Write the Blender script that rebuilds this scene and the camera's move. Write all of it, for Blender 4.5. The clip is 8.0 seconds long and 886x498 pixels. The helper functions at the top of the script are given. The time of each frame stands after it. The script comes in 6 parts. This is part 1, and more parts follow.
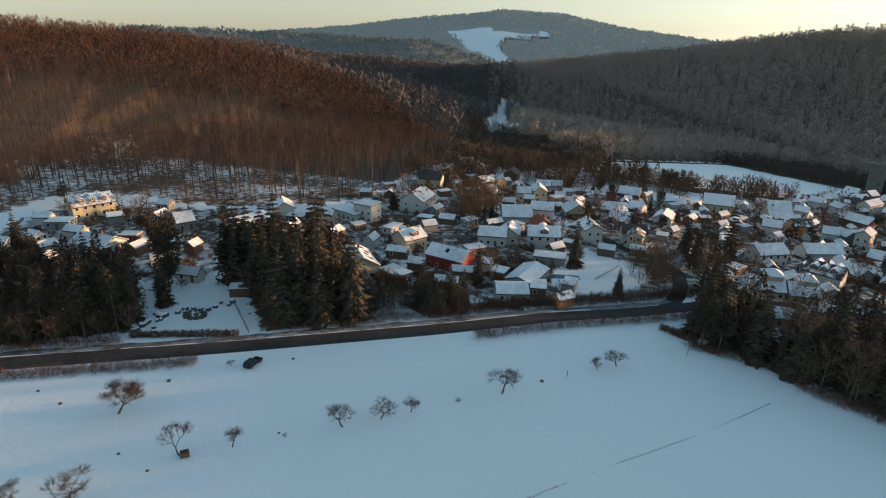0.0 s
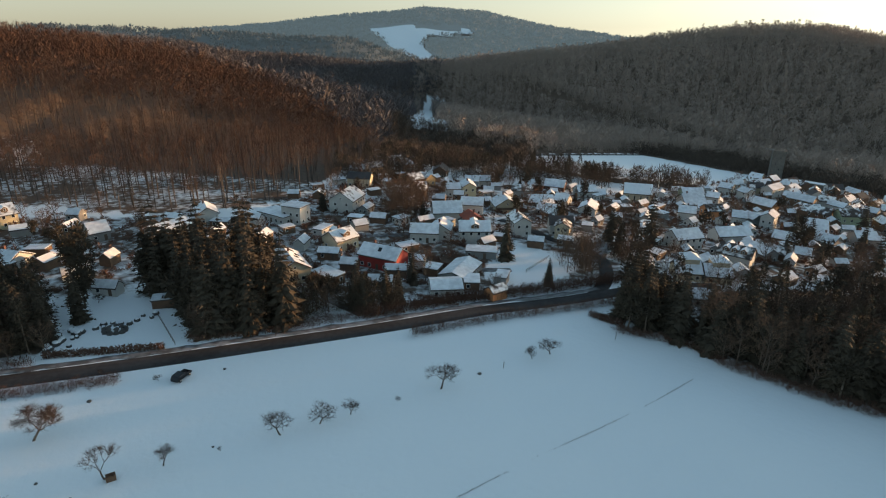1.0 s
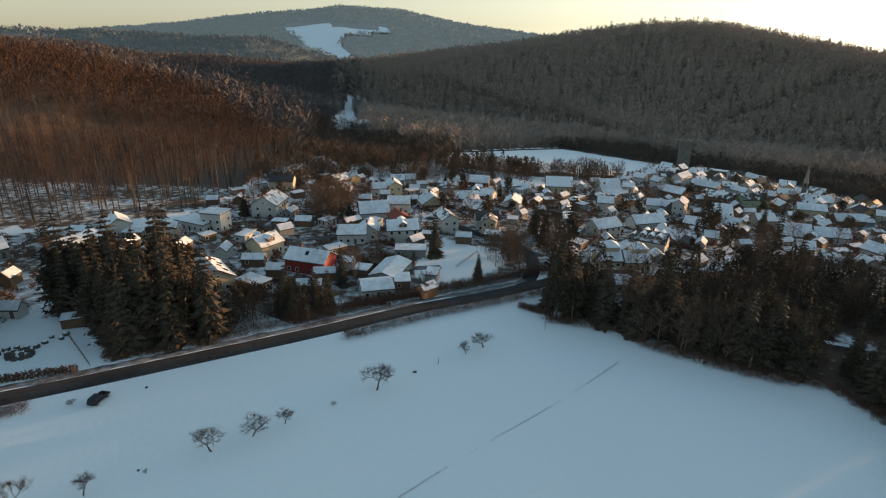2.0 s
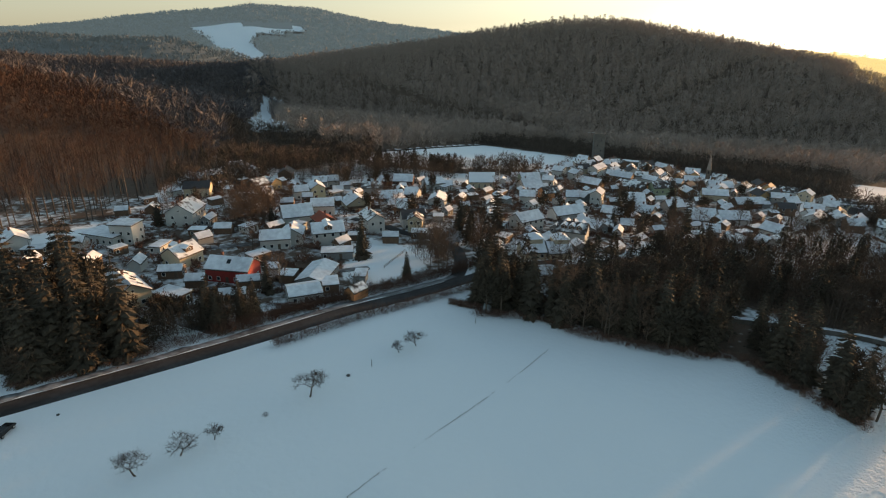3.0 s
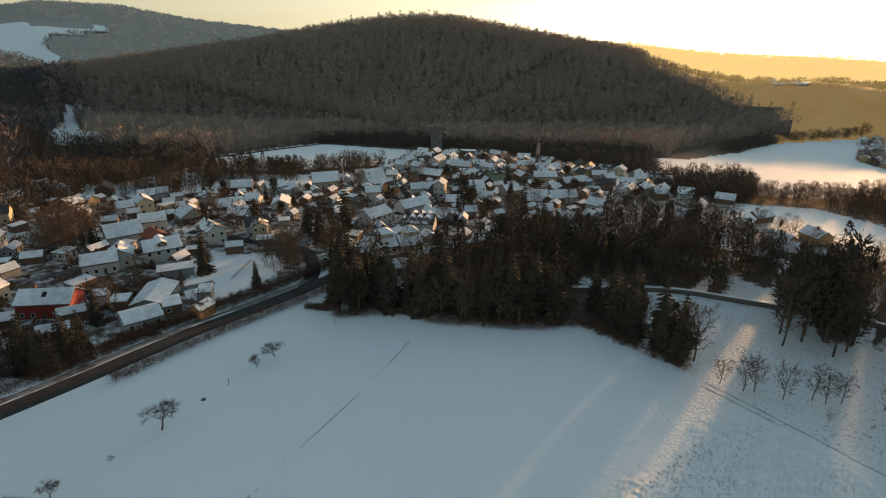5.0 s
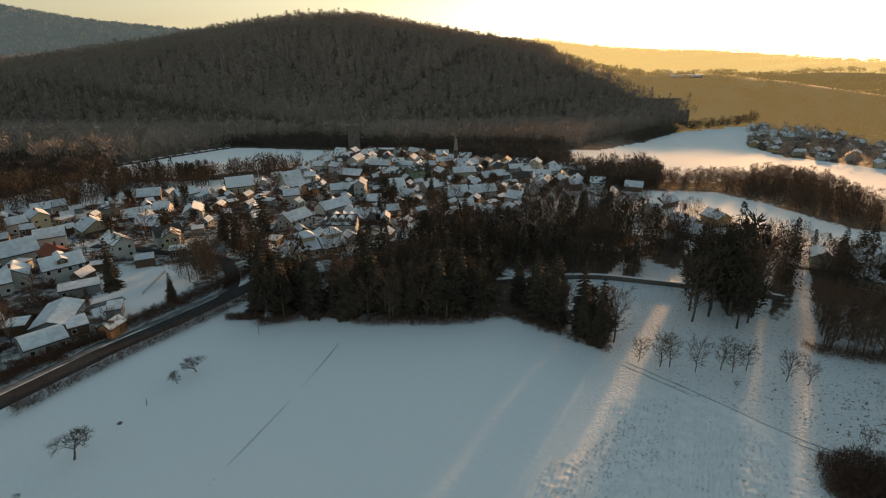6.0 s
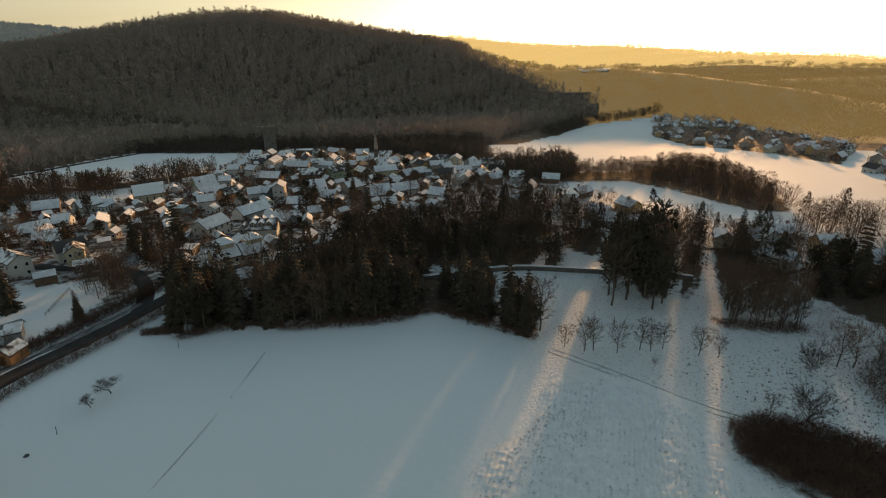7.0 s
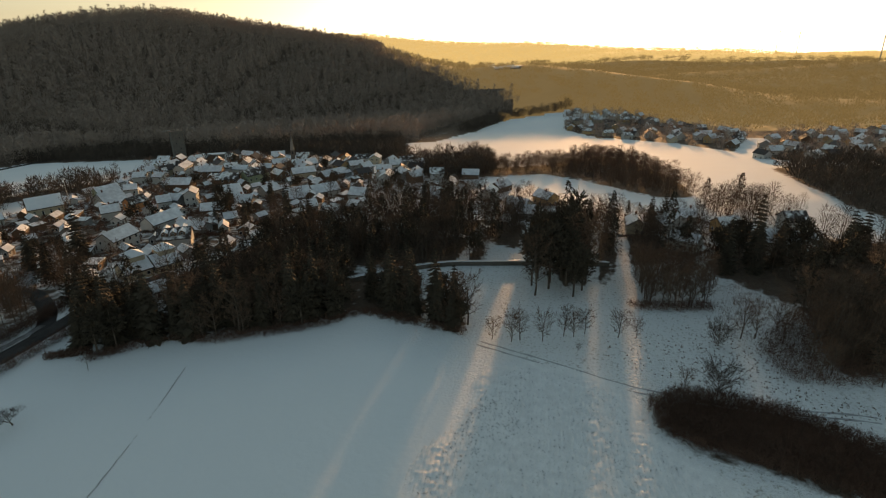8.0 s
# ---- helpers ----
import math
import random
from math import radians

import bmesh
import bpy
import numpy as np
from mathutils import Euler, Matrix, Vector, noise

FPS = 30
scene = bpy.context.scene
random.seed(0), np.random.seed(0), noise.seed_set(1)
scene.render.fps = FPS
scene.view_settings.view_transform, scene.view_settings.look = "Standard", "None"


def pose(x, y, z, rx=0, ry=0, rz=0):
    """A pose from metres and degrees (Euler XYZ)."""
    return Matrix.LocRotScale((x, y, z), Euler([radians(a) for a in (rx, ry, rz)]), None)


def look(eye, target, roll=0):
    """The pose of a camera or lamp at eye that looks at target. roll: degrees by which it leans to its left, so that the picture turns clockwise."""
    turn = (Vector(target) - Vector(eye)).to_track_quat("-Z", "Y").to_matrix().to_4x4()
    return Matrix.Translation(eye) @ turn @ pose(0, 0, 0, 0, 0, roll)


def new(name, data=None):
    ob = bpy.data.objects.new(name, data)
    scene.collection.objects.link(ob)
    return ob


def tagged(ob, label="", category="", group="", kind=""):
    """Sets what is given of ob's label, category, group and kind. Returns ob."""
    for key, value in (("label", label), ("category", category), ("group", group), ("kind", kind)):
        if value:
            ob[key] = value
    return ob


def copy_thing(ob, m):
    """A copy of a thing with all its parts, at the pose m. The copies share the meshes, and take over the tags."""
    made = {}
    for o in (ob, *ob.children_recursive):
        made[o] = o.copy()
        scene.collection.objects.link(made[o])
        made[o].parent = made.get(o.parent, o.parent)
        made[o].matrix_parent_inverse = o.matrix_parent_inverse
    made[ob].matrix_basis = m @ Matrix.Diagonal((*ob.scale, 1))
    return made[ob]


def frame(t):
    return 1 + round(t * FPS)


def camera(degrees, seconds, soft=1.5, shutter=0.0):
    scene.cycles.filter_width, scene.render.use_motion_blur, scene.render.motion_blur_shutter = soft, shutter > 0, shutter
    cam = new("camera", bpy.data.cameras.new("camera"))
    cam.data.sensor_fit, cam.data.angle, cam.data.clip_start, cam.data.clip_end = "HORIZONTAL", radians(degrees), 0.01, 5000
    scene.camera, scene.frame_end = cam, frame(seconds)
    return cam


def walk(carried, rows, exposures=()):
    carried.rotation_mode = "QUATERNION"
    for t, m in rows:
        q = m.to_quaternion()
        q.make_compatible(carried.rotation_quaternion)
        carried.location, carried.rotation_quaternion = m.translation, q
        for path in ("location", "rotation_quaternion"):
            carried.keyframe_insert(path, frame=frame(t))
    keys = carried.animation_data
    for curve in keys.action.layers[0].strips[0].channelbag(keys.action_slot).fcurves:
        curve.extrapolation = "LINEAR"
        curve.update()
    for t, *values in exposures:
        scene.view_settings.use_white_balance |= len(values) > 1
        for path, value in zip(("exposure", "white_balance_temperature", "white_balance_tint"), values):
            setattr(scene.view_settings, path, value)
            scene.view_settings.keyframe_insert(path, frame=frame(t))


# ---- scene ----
cam = camera(74.2, 8.0, soft=1.15)
EYE_Z = 75.0
TURNS = [  # seconds, yaw, pitch, roll: the craft hovers and turns where it is
    (0.0, 0.00, -20.84, 1.08),
    (0.5, -3.27, -20.91, 1.01),
    (1.0, -7.05, -20.96, 0.92),
    (1.5, -10.74, -20.98, 0.82),
    (3.0, -22.05, -21.06, 0.38),
    (3.5, -25.80, -21.12, 0.28),
    (4.0, -29.70, -21.22, 0.11),
    (4.5, -33.54, -21.29, -0.04),
    (6.0, -45.45, -21.62, -0.55),
    (6.5, -49.30, -21.76, -0.64),
    (7.0, -53.27, -21.91, -0.71),
    (7.5, -57.14, -22.01, -0.74),
    (8.0, -61.22, -22.16, -0.78),
]
EXPOSURES = [(0.0, 1.97, 6550, -8), (4.0, 1.85, 7500, -6), (8.0, 1.38, 8400, -5)]
walk(cam, [(t, pose(0, 0, EYE_Z, 90 + p, 0, yaw) @ pose(0, 0, 0, 0, 0, r)) for t, yaw, p, r in TURNS], EXPOSURES)

# ---- sky and sun ----
SUN_AZ, SUN_EL = 75.5, 3.2
world = bpy.data.worlds.new("winter_sky")
scene.world = world
world.use_nodes = True
wt = world.node_tree
sky = wt.nodes.new("ShaderNodeTexSky")
sky.sky_type = "NISHITA"
sky.sun_disc = False
sky.sun_elevation = radians(SUN_EL)
sky.sun_rotation = radians(SUN_AZ)
sky.air_density, sky.dust_density, sky.ozone_density = 1.0, 1.1, 2.5
wt.nodes["Background"].inputs["Strength"].default_value = 0.15
pale = wt.nodes.new("ShaderNodeHueSaturation")  # thin winter haze takes colour out of the sky
spot = wt.nodes.new("ShaderNodeTexCoord")  # the land falls away, so the sky reaches below eye level
lower = wt.nodes.new("ShaderNodeMapping")
lower.inputs["Location"].default_value = (0, 0, 0.06)
wt.links.new(spot.outputs["Generated"], lower.inputs["Vector"])
wt.links.new(lower.outputs["Vector"], sky.inputs["Vector"])
wt.links.new(sky.outputs["Color"], pale.inputs["Color"])
height = wt.nodes.new("ShaderNodeSeparateXYZ")  # the haze is thickest low down
wt.links.new(spot.outputs["Generated"], height.inputs["Vector"])
thin = wt.nodes.new("ShaderNodeMapRange")
thin.inputs["From Min"].default_value, thin.inputs["From Max"].default_value = 0.0, 0.42
thin.inputs["To Min"].default_value, thin.inputs["To Max"].default_value = 0.22, 0.72
wt.links.new(height.outputs["Z"], thin.inputs["Value"])
wt.links.new(thin.outputs["Result"], pale.inputs["Saturation"])
warm = wt.nodes.new("ShaderNodeMapRange")  # and it warms the lowest strip of the sky all round
warm.inputs["From Min"].default_value, warm.inputs["From Max"].default_value = 0.0, 0.16
warm.inputs["To Min"].default_value, warm.inputs["To Max"].default_value = 1.0, 0.0
wt.links.new(height.outputs["Z"], warm.inputs["Value"])
dusk = wt.nodes.new("ShaderNodeMix")
dusk.data_type, dusk.blend_type = "RGBA", "MULTIPLY"
dusk.inputs["B"].default_value = (0.98, 0.85, 0.77, 1)
wt.links.new(warm.outputs["Result"], dusk.inputs["Factor"])
wt.links.new(pale.outputs["Color"], dusk.inputs["A"])
wt.links.new(dusk.outputs["Result"], wt.nodes["Background"].inputs["Color"])
sun = new("sun", bpy.data.lights.new("sun", "SUN"))
sun.data.energy, sun.data.angle, sun.data.color = 2.4, radians(1.2), (1.0, 0.52, 0.27)
sa, se = radians(SUN_AZ), radians(SUN_EL)
sun.matrix_world = look((0, 0, 300), (-math.sin(sa) * math.cos(se), -math.cos(sa) * math.cos(se), 300 - math.sin(se)))


# ---- materials ----
def material(name, colour, rough=0.8, spots=None, scale=1.0, amount=0.5, bump=0.0, bump_scale=8.0, metal=0.0, vary=0.0, glow=None):
    """Principled paint with noise between two colours at two scales, bump, and a per-object or per-island shift."""
    m = bpy.data.materials.new(name)
    m.use_nodes = True
    nt = m.node_tree
    b = nt.nodes["Principled BSDF"]
    b.inputs["Roughness"].default_value, b.inputs["Metallic"].default_value = rough, metal
    b.inputs["Specular IOR Level"].default_value = 0.3
    c1 = (*colour, 1)
    out = None
    geo = nt.nodes.new("ShaderNodeNewGeometry")
    if spots:
        fine, big = nt.nodes.new("ShaderNodeTexNoise"), nt.nodes.new("ShaderNodeTexNoise")
        fine.inputs["Scale"].default_value, fine.inputs["Detail"].default_value = scale, 6
        big.inputs["Scale"].default_value, big.inputs["Detail"].default_value = scale * 0.13, 3
        nt.links.new(geo.outputs["Position"], fine.inputs["Vector"])
        nt.links.new(geo.outputs["Position"], big.inputs["Vector"])
        add = nt.nodes.new("ShaderNodeMath")
        add.operation = "ADD"
        nt.links.new(fine.outputs["Fac"], add.inputs[0])
        nt.links.new(big.outputs["Fac"], add.inputs[1])
        span = nt.nodes.new("ShaderNodeMapRange")
        span.inputs["From Min"].default_value, span.inputs["From Max"].default_value = 1.0 - 0.28 / max(amount, 0.05) * 0.5, 1.0 + 0.28 / max(amount, 0.05) * 0.5
        nt.links.new(add.outputs[0], span.inputs["Value"])
        mix = nt.nodes.new("ShaderNodeMix")
        mix.data_type = "RGBA"
        mix.inputs["A"].default_value, mix.inputs["B"].default_value = c1, (*spots, 1)
        nt.links.new(span.outputs["Result"], mix.inputs["Factor"])
        out = mix.outputs["Result"]
    if vary:
        hsv = nt.nodes.new("ShaderNodeHueSaturation")
        rnd = nt.nodes.new("ShaderNodeMapRange")
        info = nt.nodes.new("ShaderNodeObjectInfo")
        plus = nt.nodes.new("ShaderNodeMath")
        plus.operation = "ADD"
        nt.links.new(info.outputs["Random"], plus.inputs[0])
        nt.links.new(geo.outputs["Random Per Island"], plus.inputs[1])
        rnd.inputs["From Max"].default_value = 2.0
        rnd.inputs["To Min"].default_value, rnd.inputs["To Max"].default_value = 1 - vary, 1 + vary
        nt.links.new(plus.outputs[0], rnd.inputs["Value"])
        nt.links.new(rnd.outputs["Result"], hsv.inputs["Value"])
        if out:
            nt.links.new(out, hsv.inputs["Color"])
        else:
            hsv.inputs["Color"].default_value = c1
        out = hsv.outputs["Color"]
    if out:
        nt.links.new(out, b.inputs["Base Color"])
    else:
        b.inputs["Base Color"].default_value = c1
    if bump:
        n = nt.nodes.new("ShaderNodeTexNoise")
        n.inputs["Scale"].default_value, n.inputs["Detail"].default_value = bump_scale, 4
        nt.links.new(geo.outputs["Position"], n.inputs["Vector"])
        bn = nt.nodes.new("ShaderNodeBump")
        bn.inputs["Strength"].default_value, bn.inputs["Distance"].default_value = min(bump * 4, 1.0), bump
        nt.links.new(n.outputs["Fac"], bn.inputs["Height"])
        nt.links.new(bn.outputs["Normal"], b.inputs["Normal"])
    if glow:
        b.inputs["Emission Color"].default_value, b.inputs["Emission Strength"].default_value = (*glow[:3], 1), glow[3]
    return m


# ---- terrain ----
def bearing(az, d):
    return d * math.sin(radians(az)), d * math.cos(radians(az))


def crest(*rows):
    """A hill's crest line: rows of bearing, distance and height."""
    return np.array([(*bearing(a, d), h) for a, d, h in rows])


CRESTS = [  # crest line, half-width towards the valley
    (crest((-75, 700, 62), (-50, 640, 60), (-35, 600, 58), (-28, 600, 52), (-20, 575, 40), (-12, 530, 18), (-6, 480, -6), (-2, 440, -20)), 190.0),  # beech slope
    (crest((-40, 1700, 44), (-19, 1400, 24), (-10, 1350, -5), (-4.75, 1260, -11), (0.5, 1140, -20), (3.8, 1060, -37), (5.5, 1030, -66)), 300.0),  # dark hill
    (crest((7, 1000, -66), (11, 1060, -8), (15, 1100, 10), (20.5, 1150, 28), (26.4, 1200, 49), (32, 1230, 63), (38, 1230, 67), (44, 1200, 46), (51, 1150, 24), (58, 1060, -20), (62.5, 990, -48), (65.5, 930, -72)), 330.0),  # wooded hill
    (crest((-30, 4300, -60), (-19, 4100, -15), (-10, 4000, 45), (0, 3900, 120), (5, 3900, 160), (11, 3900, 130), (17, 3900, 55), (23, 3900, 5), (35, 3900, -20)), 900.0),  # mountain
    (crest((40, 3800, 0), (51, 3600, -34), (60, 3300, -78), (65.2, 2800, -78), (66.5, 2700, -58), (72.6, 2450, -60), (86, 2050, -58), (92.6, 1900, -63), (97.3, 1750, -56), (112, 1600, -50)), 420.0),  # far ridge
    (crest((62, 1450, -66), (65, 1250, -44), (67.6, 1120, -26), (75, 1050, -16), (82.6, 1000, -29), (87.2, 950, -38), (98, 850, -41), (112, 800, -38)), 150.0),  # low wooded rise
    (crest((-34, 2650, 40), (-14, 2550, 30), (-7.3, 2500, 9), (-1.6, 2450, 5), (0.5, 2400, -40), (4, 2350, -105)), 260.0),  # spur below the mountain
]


def near_line(p, line):
    """Distance from each point to a polyline, and the third value of the line there."""
    best = np.full(len(p), 1e9)
    val = np.zeros(len(p))
    for a, b in zip(line[:-1], line[1:]):
        ab = b[:2] - a[:2]
        k = np.clip(((p - a[:2]) @ ab) / (ab @ ab), 0, 1)
        d = np.linalg.norm(p - a[:2] - k[:, None] * ab, axis=1)
        v = a[2] + k * (b[2] - a[2])
        val = np.where(d < best, v, val)
        best = np.minimum(d, best)
    return best, val


def ground(x, y):
    p = np.stack([np.atleast_1d(np.asarray(x, float)), np.atleast_1d(np.asarray(y, float))], -1)
    s = p @ np.array([math.sin(radians(48)), math.cos(radians(48))])
    z = np.interp(s, [-400, 120, 200, 380, 500, 800, 1200, 5000], [14, 0, -4, -25, -38, -68, -76, -330])
    d0 = np.linalg.norm(p, axis=1)
    z = z + np.clip((d0 - 60) / 300, 0, 1) * (1.2 * np.sin(p[:, 0] / 47 + 1) * np.cos(p[:, 1] / 61)) * np.clip(1 - d0 / 900, 0, 1)
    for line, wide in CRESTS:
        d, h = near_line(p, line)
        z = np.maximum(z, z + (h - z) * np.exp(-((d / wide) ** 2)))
    wave = 5 * np.sin(p[:, 0] / 133) * np.cos(p[:, 1] / 117 + 2) + 2.5 * np.sin(p[:, 0] / 41 + p[:, 1] / 57)
    return z + wave * np.clip((d0 - 620) / 500, 0, 1)


def gz(x, y):
    return float(ground(x, y)[0])
# ---- terrain end ----
# ---- palette ----
def snow_ground():
    """Snow, with litter under woods and furrowed tussocks, steered by two mesh attributes."""
    m = bpy.data.materials.new("snow_ground")
    m.use_nodes = True
    nt = m.node_tree
    b = nt.nodes["Principled BSDF"]
    b.inputs["Roughness"].default_value = 0.85
    b.inputs["Specular IOR Level"].default_value = 0.1
    geo = nt.nodes.new("ShaderNodeNewGeometry")

    def noise_at(scale, detail):
        n = nt.nodes.new("ShaderNodeTexNoise")
        n.inputs["Scale"].default_value, n.inputs["Detail"].default_value = scale, detail
        nt.links.new(geo.outputs["Position"], n.inputs["Vector"])
        return n.outputs["Fac"]

    def calc(op, a, c):
        n = nt.nodes.new("ShaderNodeMath")
        n.operation = op
        n.use_clamp = op == "MULTIPLY_ADD"
        for i, v in enumerate((a, c)):
            if isinstance(v, (int, float)):
                n.inputs[i].default_value = v
            else:
                nt.links.new(v, n.inputs[i])
        return n.outputs[0]

    def blend(fac, a, c):
        n = nt.nodes.new("ShaderNodeMix")
        n.data_type = "RGBA"
        nt.links.new(fac, n.inputs["Factor"])
        for key, v in (("A", a), ("B", c)):
            if isinstance(v, tuple):
                n.inputs[key].default_value = (*v, 1)
            else:
                nt.links.new(v, n.inputs[key])
        return n.outputs["Result"]

    woods, rough = nt.nodes.new("ShaderNodeAttribute"), nt.nodes.new("ShaderNodeAttribute")
    woods.attribute_name, rough.attribute_name = "woods", "rough"
    snow = blend(noise_at(0.05, 4), (0.76, 0.80, 0.84), (0.82, 0.84, 0.86))
    litter = blend(noise_at(0.4, 5), (0.075, 0.052, 0.038), (0.16, 0.12, 0.095))
    lump = calc("ADD", noise_at(0.35, 5), calc("MULTIPLY", noise_at(0.03, 3), 0.8))
    k = nt.nodes.new("ShaderNodeMapRange")
    nt.links.new(calc("ADD", lump, woods.outputs["Fac"]), k.inputs["Value"])
    k.inputs["From Min"].default_value, k.inputs["From Max"].default_value = 1.25, 1.55
    body = blend(k.outputs["Result"], snow, litter)
    tuss = nt.nodes.new("ShaderNodeMapRange")
    stubble = noise_at(1.5, 3)
    nt.links.new(calc("MULTIPLY", stubble, rough.outputs["Fac"]), tuss.inputs["Value"])
    tuss.inputs["From Min"].default_value, tuss.inputs["From Max"].default_value = 0.56, 0.72
    tuss.inputs["To Max"].default_value = 0.55
    nt.links.new(blend(tuss.outputs["Result"], body, (0.20, 0.17, 0.14)), b.inputs["Base Color"])
    height = calc("ADD", calc("MULTIPLY", calc("MULTIPLY", stubble, rough.outputs["Fac"]), 2.2), calc("MULTIPLY", noise_at(0.6, 4), 0.25))
    bn = nt.nodes.new("ShaderNodeBump")
    bn.inputs["Strength"].default_value, bn.inputs["Distance"].default_value = 0.9, 0.5
    nt.links.new(height, bn.inputs["Height"])
    nt.links.new(bn.outputs["Normal"], b.inputs["Normal"])
    return m


GROUND = snow_ground()
SNOW = material("snow", (0.80, 0.82, 0.85), 0.85, (0.70, 0.74, 0.79), 0.6, 0.5, 0.05, 1.5)
ROOF_SNOW = material("roof_snow", (0.80, 0.83, 0.87), 0.85, (0.55, 0.57, 0.61), 0.6, 0.6, 0.04, 2)
PATCHY = material("patchy_snow", (0.78, 0.80, 0.82), 0.85, (0.07, 0.055, 0.05), 0.55, 1.6, 0.03, 3)
TILE_DARK = material("dark_tile", (0.045, 0.042, 0.045), 0.6, (0.085, 0.07, 0.065), 1.5, 0.6, 0.02, 6)
TILE_RED = material("red_tile", (0.30, 0.075, 0.04), 0.75, (0.20, 0.06, 0.04), 1.2, 0.6, 0.02, 6)
WALLS = {
    "white": material("white_render", (0.541, 0.533, 0.508), 0.85, (0.426, 0.418, 0.402), 0.5, 0.4, 0.01, 12),
    "cream": material("cream_render", (0.508, 0.443, 0.328), 0.85, (0.410, 0.353, 0.262), 0.5, 0.4, 0.01, 12),
    "yellow": material("yellow_render", (0.558, 0.492, 0.328), 0.85, (0.459, 0.402, 0.271), 0.5, 0.4, 0.01, 12),
    "ochre": material("ochre_render", (0.52, 0.34, 0.16), 0.85, (0.42, 0.28, 0.15), 0.5, 0.4, 0.01, 12),
    "orange": material("orange_render", (0.55, 0.25, 0.11), 0.85, (0.43, 0.20, 0.10), 0.5, 0.4, 0.01, 12),
    "red": material("red_boarding", (0.33, 0.045, 0.035), 0.7, (0.24, 0.035, 0.03), 0.8, 0.5, 0.01, 9),
    "green": material("pale_green_render", (0.377, 0.426, 0.295), 0.85, (0.312, 0.353, 0.246), 0.5, 0.4, 0.01, 12),
    "blue": material("pale_blue_render", (0.287, 0.353, 0.410), 0.85, (0.230, 0.279, 0.328), 0.5, 0.4, 0.01, 12),
    "grey": material("grey_render", (0.279, 0.279, 0.271), 0.85, (0.213, 0.213, 0.213), 0.5, 0.4, 0.01, 12),
    "brown": material("brown_boarding", (0.17, 0.105, 0.065), 0.8, (0.11, 0.07, 0.05), 0.8, 0.5, 0.01, 9),
    "brick": material("dark_brick", (0.16, 0.075, 0.055), 0.85, (0.11, 0.06, 0.05), 2.0, 0.6, 0.01, 14),
    "stone": material("grey_stone", (0.15, 0.135, 0.118), 0.9, (0.10, 0.09, 0.08), 0.7, 0.7, 0.05, 3),
}
WALLS["church"] = WALLS["cream"]
FRAME = material("window_frame", (0.72, 0.72, 0.70), 0.5)
GLASS = material("window_glass", (0.02, 0.025, 0.03), 0.08)
ASPHALT = material("asphalt", (0.026, 0.025, 0.026), 0.9, (0.05, 0.048, 0.05), 0.8, 0.6, 0.01, 12)
SLUSH = material("slush", (0.26, 0.265, 0.28), 0.95, (0.09, 0.085, 0.085), 0.5, 0.9, 0.02, 3)
PLOUGH_SNOW = material("plough_snow", (0.82, 0.84, 0.86), 0.85, (0.70, 0.72, 0.74), 4.0, 0.6, 0.12, 3)
TRACK = material("trodden_snow", (0.30, 0.31, 0.33), 0.9, (0.50, 0.53, 0.56), 0.4, 0.7, 0.03, 3)
BARK = material("bark", (0.08, 0.06, 0.047), 0.95, (0.14, 0.11, 0.088), 2.0, 0.6, vary=0.35)
TWIG_DARK = material("dark_twig", (0.082, 0.057, 0.043), 0.95, (0.12, 0.084, 0.062), 0.15, 0.6, vary=0.3)
FRUIT_TWIG = material("fruit_tree_twig", (0.045, 0.034, 0.029), 0.95, (0.07, 0.052, 0.042), 0.3, 0.6, vary=0.25)
BEECH_BARK = material("beech_bark", (0.058, 0.049, 0.045), 0.95, (0.095, 0.082, 0.075), 1.0, 0.6, vary=0.3)
TWIG = material("twig", (0.105, 0.066, 0.046), 0.95, (0.16, 0.10, 0.068), 0.15, 0.6, vary=0.4)
TWIG_RED = material("beech_twig", (0.082, 0.042, 0.027), 0.95, (0.064, 0.036, 0.026), 0.05, 0.6, vary=0.2)
# paler than the near twigs: haze over the distance is put into the colour
WOODS_PALED = material("haze_paled_twig", (0.38, 0.30, 0.255), 0.95, (0.30, 0.24, 0.205), 0.01, 0.5, vary=0.15)
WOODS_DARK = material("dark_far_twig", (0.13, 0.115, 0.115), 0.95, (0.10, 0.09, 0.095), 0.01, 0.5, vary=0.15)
NEEDLE = material("needles", (0.044, 0.036, 0.026), 0.95, (0.062, 0.049, 0.034), 0.4, 0.6, vary=0.25)
BRAMBLE = material("bramble", (0.10, 0.057, 0.042), 0.95, (0.145, 0.085, 0.062), 0.5, 0.6, vary=0.4)
DARK_PAINT = material("black_car_paint", (0.012, 0.013, 0.016), 0.25, metal=0.2)
RUBBER = material("rubber", (0.02, 0.02, 0.02), 0.9)
METAL = material("grey_metal", (0.4, 0.4, 0.4), 0.5, metal=0.7)
WOOD = material("weathered_wood", (0.15, 0.11, 0.08), 0.9, (0.09, 0.07, 0.055), 3.0, 0.6)
# distance haze is put in as a blue tint and a faint glow
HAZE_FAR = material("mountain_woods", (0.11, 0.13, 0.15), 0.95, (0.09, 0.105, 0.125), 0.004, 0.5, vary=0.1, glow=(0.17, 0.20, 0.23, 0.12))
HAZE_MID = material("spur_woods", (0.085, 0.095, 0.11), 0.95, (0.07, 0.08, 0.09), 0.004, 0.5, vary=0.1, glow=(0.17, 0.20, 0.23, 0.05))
# sunlit evening haze is put into these woods as a warm glow
HAZE_WARM = material("ridge_haze_glow", (0.12, 0.09, 0.06), 0.95, (0.08, 0.065, 0.05), 0.01, 0.6, vary=0.2, glow=(0.95, 0.62, 0.28, 0.30))
